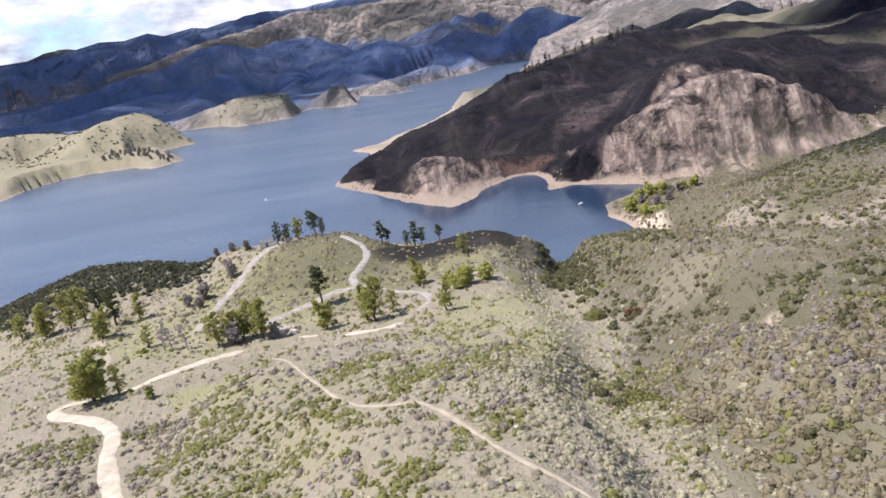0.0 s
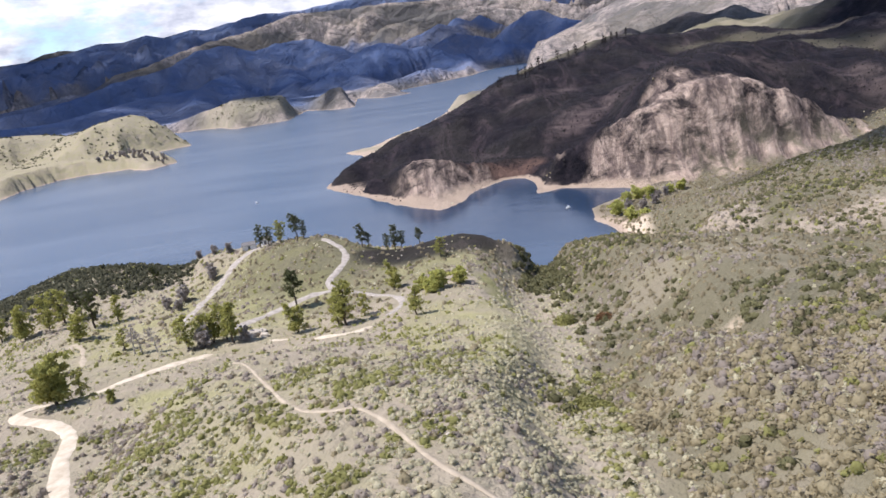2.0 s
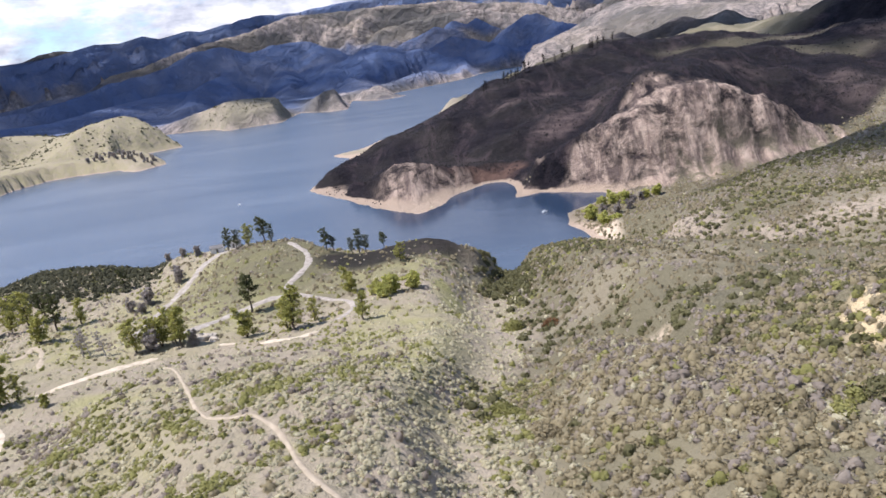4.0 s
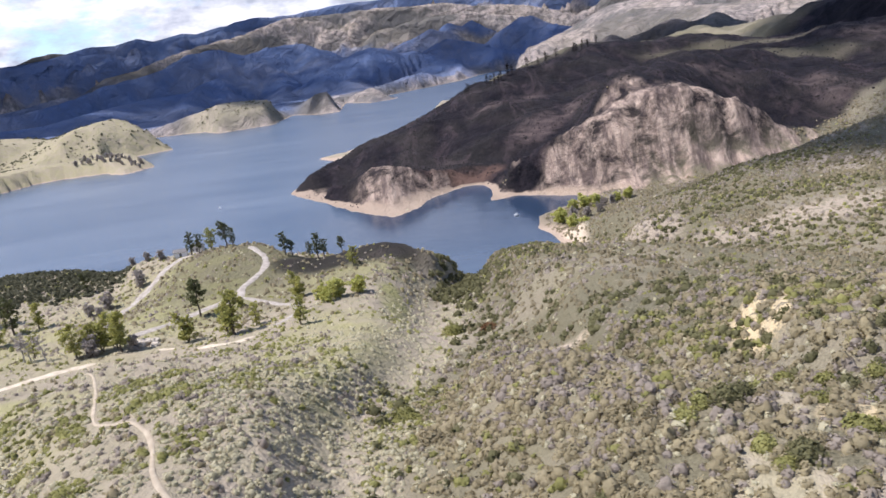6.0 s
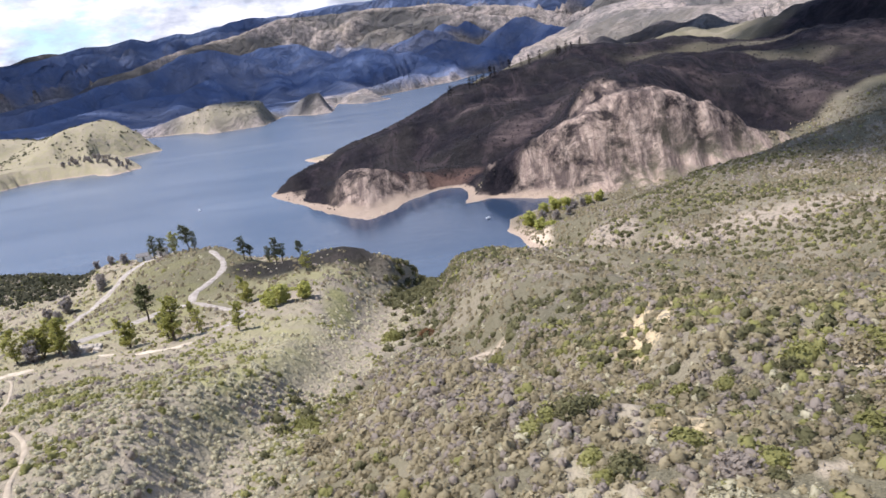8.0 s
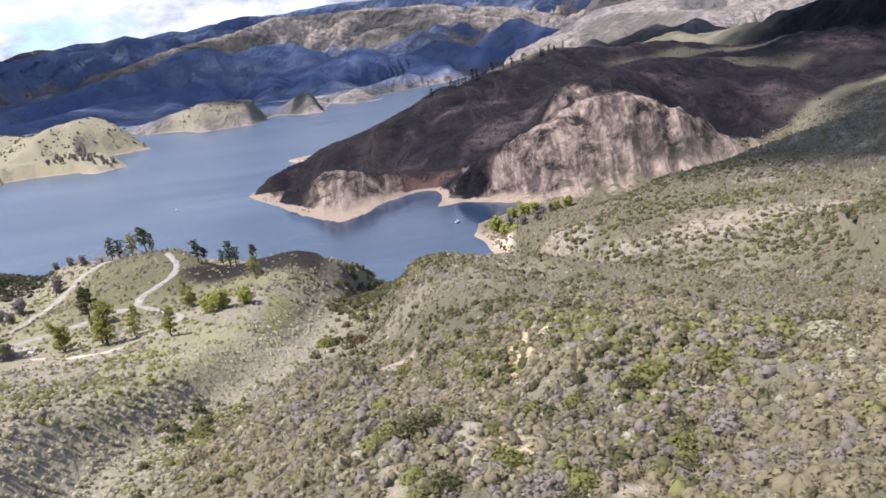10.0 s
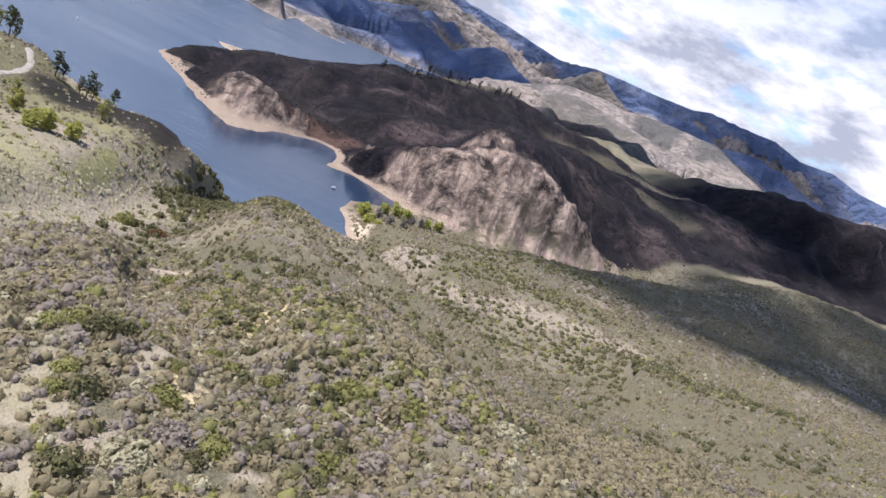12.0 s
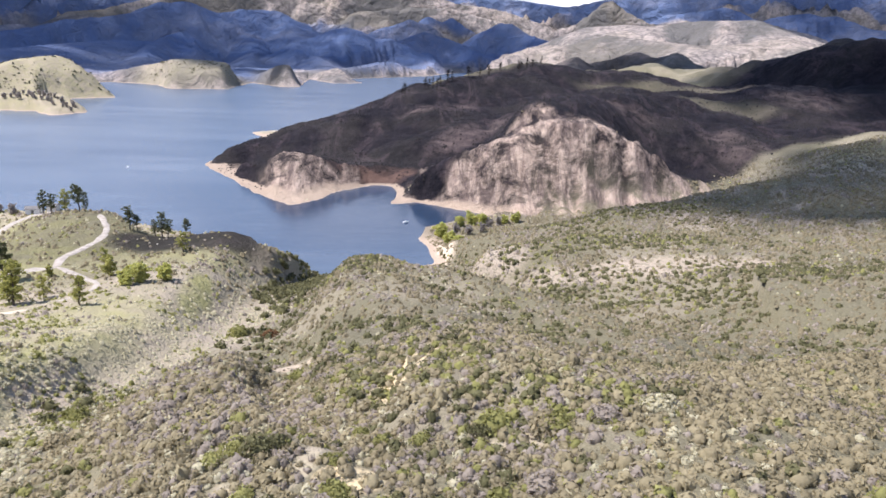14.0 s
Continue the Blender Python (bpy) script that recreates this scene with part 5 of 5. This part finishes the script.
# ---- clouds added out of view, placed and sized so that their shadows darken the ranges ----
def cloud(x, y, rx, ry, seed, height=3400):
    """A flat-bottomed bank of lumps that stands between the sun and the ground round x, y."""
    rng = np.random.default_rng(seed)
    ball = bmesh.new()
    bmesh.ops.create_icosphere(ball, subdivisions=2, radius=1.0)
    bv = np.array([v.co[:] for v in ball.verts])
    bf = np.array([[v.index for v in f.verts] for f in ball.faces])
    ball.free()
    shift = SUN_WAY * (height / SUN_WAY.z)
    count = 80
    verts, faces = [], []
    for k in range(count):
        a, q = 2.4 * k, math.sqrt((k + 0.5) / count) * (0.9 + 0.25 * rng.random())
        px, py = math.cos(a) * q * rx, math.sin(a) * q * ry
        r = 0.21 * math.sqrt(rx * ry) * (0.6 + 0.8 * rng.random()) * (1.15 - 0.6 * q)
        v = bv * (1 + 0.12 * rng.normal(size=(len(bv), 1))) * np.array([r * 1.2 * math.sqrt(rx / ry), r * 1.2 * math.sqrt(ry / rx), r * 0.5])
        v[:, 2] = np.maximum(v[:, 2], -0.12 * r)
        verts.append(v + np.array([px, py, 0]))
        faces.append(bf + k * len(bv))
    ob = new("cloud", mesh_of("cloud", np.vstack(verts), np.vstack(faces), True))
    ob.data.materials.append(MAT_CLOUD)
    ob.location = (x + shift.x, y + shift.y, height)
    return tagged(ob, "white flat-bottomed cumulus cloud high over the lake", "cloud", kind="structure")


for k, (x, y, rx, ry) in enumerate(((593, 836, 105, 105), (288, 352, 134, 61), (363, 420, 58, 58), (-470, 1850, 88, 52), (-300, 1978, 50, 40), (597, 704, 92, 92), (648, 1567, 366, 244), (636, 973, 229, 107), (282, 265, 27, 13), (485, 729, 58, 39), (423, 682, 35, 25),
                                     (523, 630, 24, 17), (373, 475, 27, 19), (1348, 1952, 166, 166), (315, 288, 85, 24), (430, 292, 130, 60), (500, 400, 95, 100), (-1925, 3836, 1310, 417), (11, 3947, 1198, 381), (-1129, 3340, 991, 450), (2335, 3988, 577, 577), (-1696, 4488, 660, 300),
                                     (1423, 4581, 435, 198), (-883, 4469, 194, 90), (-1510, 2833, 323, 150), (1849, 3103, 154, 154), (385, 4336, 124, 41),
                                     (-1130, 2760, 330, 190), (-1650, 2600, 330, 170), (-560, 2420, 150, 170), (-250, 3420, 170, 170), (-860, 2420, 220, 120))):
    cloud(x, y, rx, ry, 500 + k)

# ---- small things ----
def box_mesh(name, x0, x1, y0, y1, z0, z1, bevel=0.03):
    bm = bmesh.new()
    bmesh.ops.create_cube(bm, size=1.0)
    for v in bm.verts:
        v.co = ((x0 + x1) / 2 + v.co.x * (x1 - x0), (y0 + y1) / 2 + v.co.y * (y1 - y0), (z0 + z1) / 2 + v.co.z * (z1 - z0))
    if bevel:
        bmesh.ops.bevel(bm, geom=bm.edges[:], offset=bevel, segments=2, affect="EDGES")
    me = bpy.data.meshes.new(name)
    bm.to_mesh(me)
    bm.free()
    return me


def gable(name, x0, x1, y0, y1, z, rise, over=0.35, thick=0.12):
    """A pitched roof slab with its ridge along x."""
    ym = (y0 + y1) / 2
    a, b = x0 - over, x1 + over
    ring = [(y0 - over, z - over * 0.4), (ym, z + rise), (y1 + over, z - over * 0.4), (y1 + over, z - over * 0.4 - thick), (ym, z + rise - thick), (y0 - over, z - over * 0.4 - thick)]
    verts = [(x, y, h) for x in (a, b) for y, h in ring]
    faces = [tuple(range(6))[::-1], tuple(range(6, 12))] + [(k, (k + 1) % 6, 6 + (k + 1) % 6, 6 + k) for k in range(6)]
    me = bpy.data.meshes.new(name)
    me.from_pydata(verts, [], faces)
    return me


def hut(x, y, turn, length, depth, label):
    base = new("building")
    base.matrix_basis = Matrix.Translation((x, y, ground_at(x, y) - 0.1)) @ Matrix.Rotation(radians(turn), 4, "Z")
    l, d, h = length / 2, depth / 2, 2.5
    part("wall", box_mesh("wall", -l, l, -d, -d + 0.15, -0.4, h), MAT_WHITE, base)
    part("wall", box_mesh("wall", -l, l, d - 0.15, d, -0.4, h), MAT_WHITE, base)
    part("wall", box_mesh("wall", -l, -l + 0.15, -d + 0.16, d - 0.16, -0.4, h + 0.5), MAT_WHITE, base)
    part("wall", box_mesh("wall", l - 0.15, l, -d + 0.16, d - 0.16, -0.4, h + 0.5), MAT_WHITE, base)
    part("roof", gable("roof", -l, l, -d, d, h + 0.14, 0.9), MAT_ROOF, base, "grey pitched roof")
    part("door", box_mesh("door", -0.5, 0.5, -d - 0.04, -d + 0.02, 0.0, 2.05, 0.01), MAT_ROOF, base, "dark grey door")
    return tagged(base, label, "building")


hut(-86.5, 279.5, 12, 5.5, 3.6, "small white hut with a grey roof on the knoll")
hut(-79.5, 282.0, -8, 4.2, 3.2, "small white hut with a grey roof behind pines")


def boat(x, y, turn, length):
    base = new("boat")
    base.matrix_basis = Matrix.Translation((x, y, -0.15)) @ Matrix.Rotation(radians(turn), 4, "Z")
    verts, faces = [], []
    for s in np.linspace(-0.5, 0.5, 7):
        w = 0.19 * length * (1 - max(0, 2 * s) ** 2.2) + 0.02
        verts += [(s * length, -w, 0.75), (s * length, -0.7 * w, 0.0), (s * length, 0.7 * w, 0.0), (s * length, w, 0.75)]
    for k in range(6):
        faces += [(4 * k + j, 4 * k + j + 1, 4 * k + 5 + j, 4 * k + 4 + j) for j in range(3)] + [(4 * k, 4 * k + 4, 4 * k + 7, 4 * k + 3)]
    faces += [(0, 3, 2, 1), (24, 25, 26, 27)]
    me = bpy.data.meshes.new("hull")
    me.from_pydata(verts, [], faces)
    part("hull", me, MAT_WHITE, base)
    part("cabin", box_mesh("cabin", -0.12 * length, 0.12 * length, -0.11 * length, 0.11 * length, 0.75, 1.5, 0.08), MAT_WHITE, base)
    return tagged(base, "small white motor boat on the blue water", "boat", "boats on the lake")


boat(68, 392, 20, 3.2)
boat(-168, 565, 120, 4)


def boulder(x, y, size, seed, label):
    rng = np.random.default_rng(seed)
    bm = bmesh.new()
    bmesh.ops.create_icosphere(bm, subdivisions=3, radius=1.0)
    for v in bm.verts:
        v.co *= 1 + 0.35 * (noise.noise(v.co * 1.3 + Vector((seed, 0, 0)))) + 0.12 * noise.noise(v.co * 4)
    me = bpy.data.meshes.new("boulder")
    bm.to_mesh(me)
    bm.free()
    me.materials.append(MAT_ROCK)
    ob = new("boulder", me)
    ob.matrix_basis = Matrix.Translation((x, y, ground_at(x, y) + 0.1 * size)) @ Matrix.Rotation(seed, 4, "Z") @ Matrix.Diagonal((size * 1.2, size * 0.9, size * 0.7, 1))
    return tagged(ob, label, "rock", "boulders on the slopes")


boulder(3.1, 62.8, 0.3, 1, "pale boulder in low brush by the footpath")
for k, (x, y, s) in enumerate(((-52.5, 163.5, 2.2), (-50, 165.5, 1.6), (-48.5, 162.5, 1.3), (-54.5, 166, 1.4))):
    boulder(x, y, s, 10 + k, "large pale boulder among pines")
for k in range(12):
    boulder(-70 + 62 * ((k * 0.618) % 1), 226 + 36 * ((k * 0.381) % 1), 0.16 + 0.2 * ((k * 0.27) % 1), 30 + k, "small pale rock on the grassy knoll")
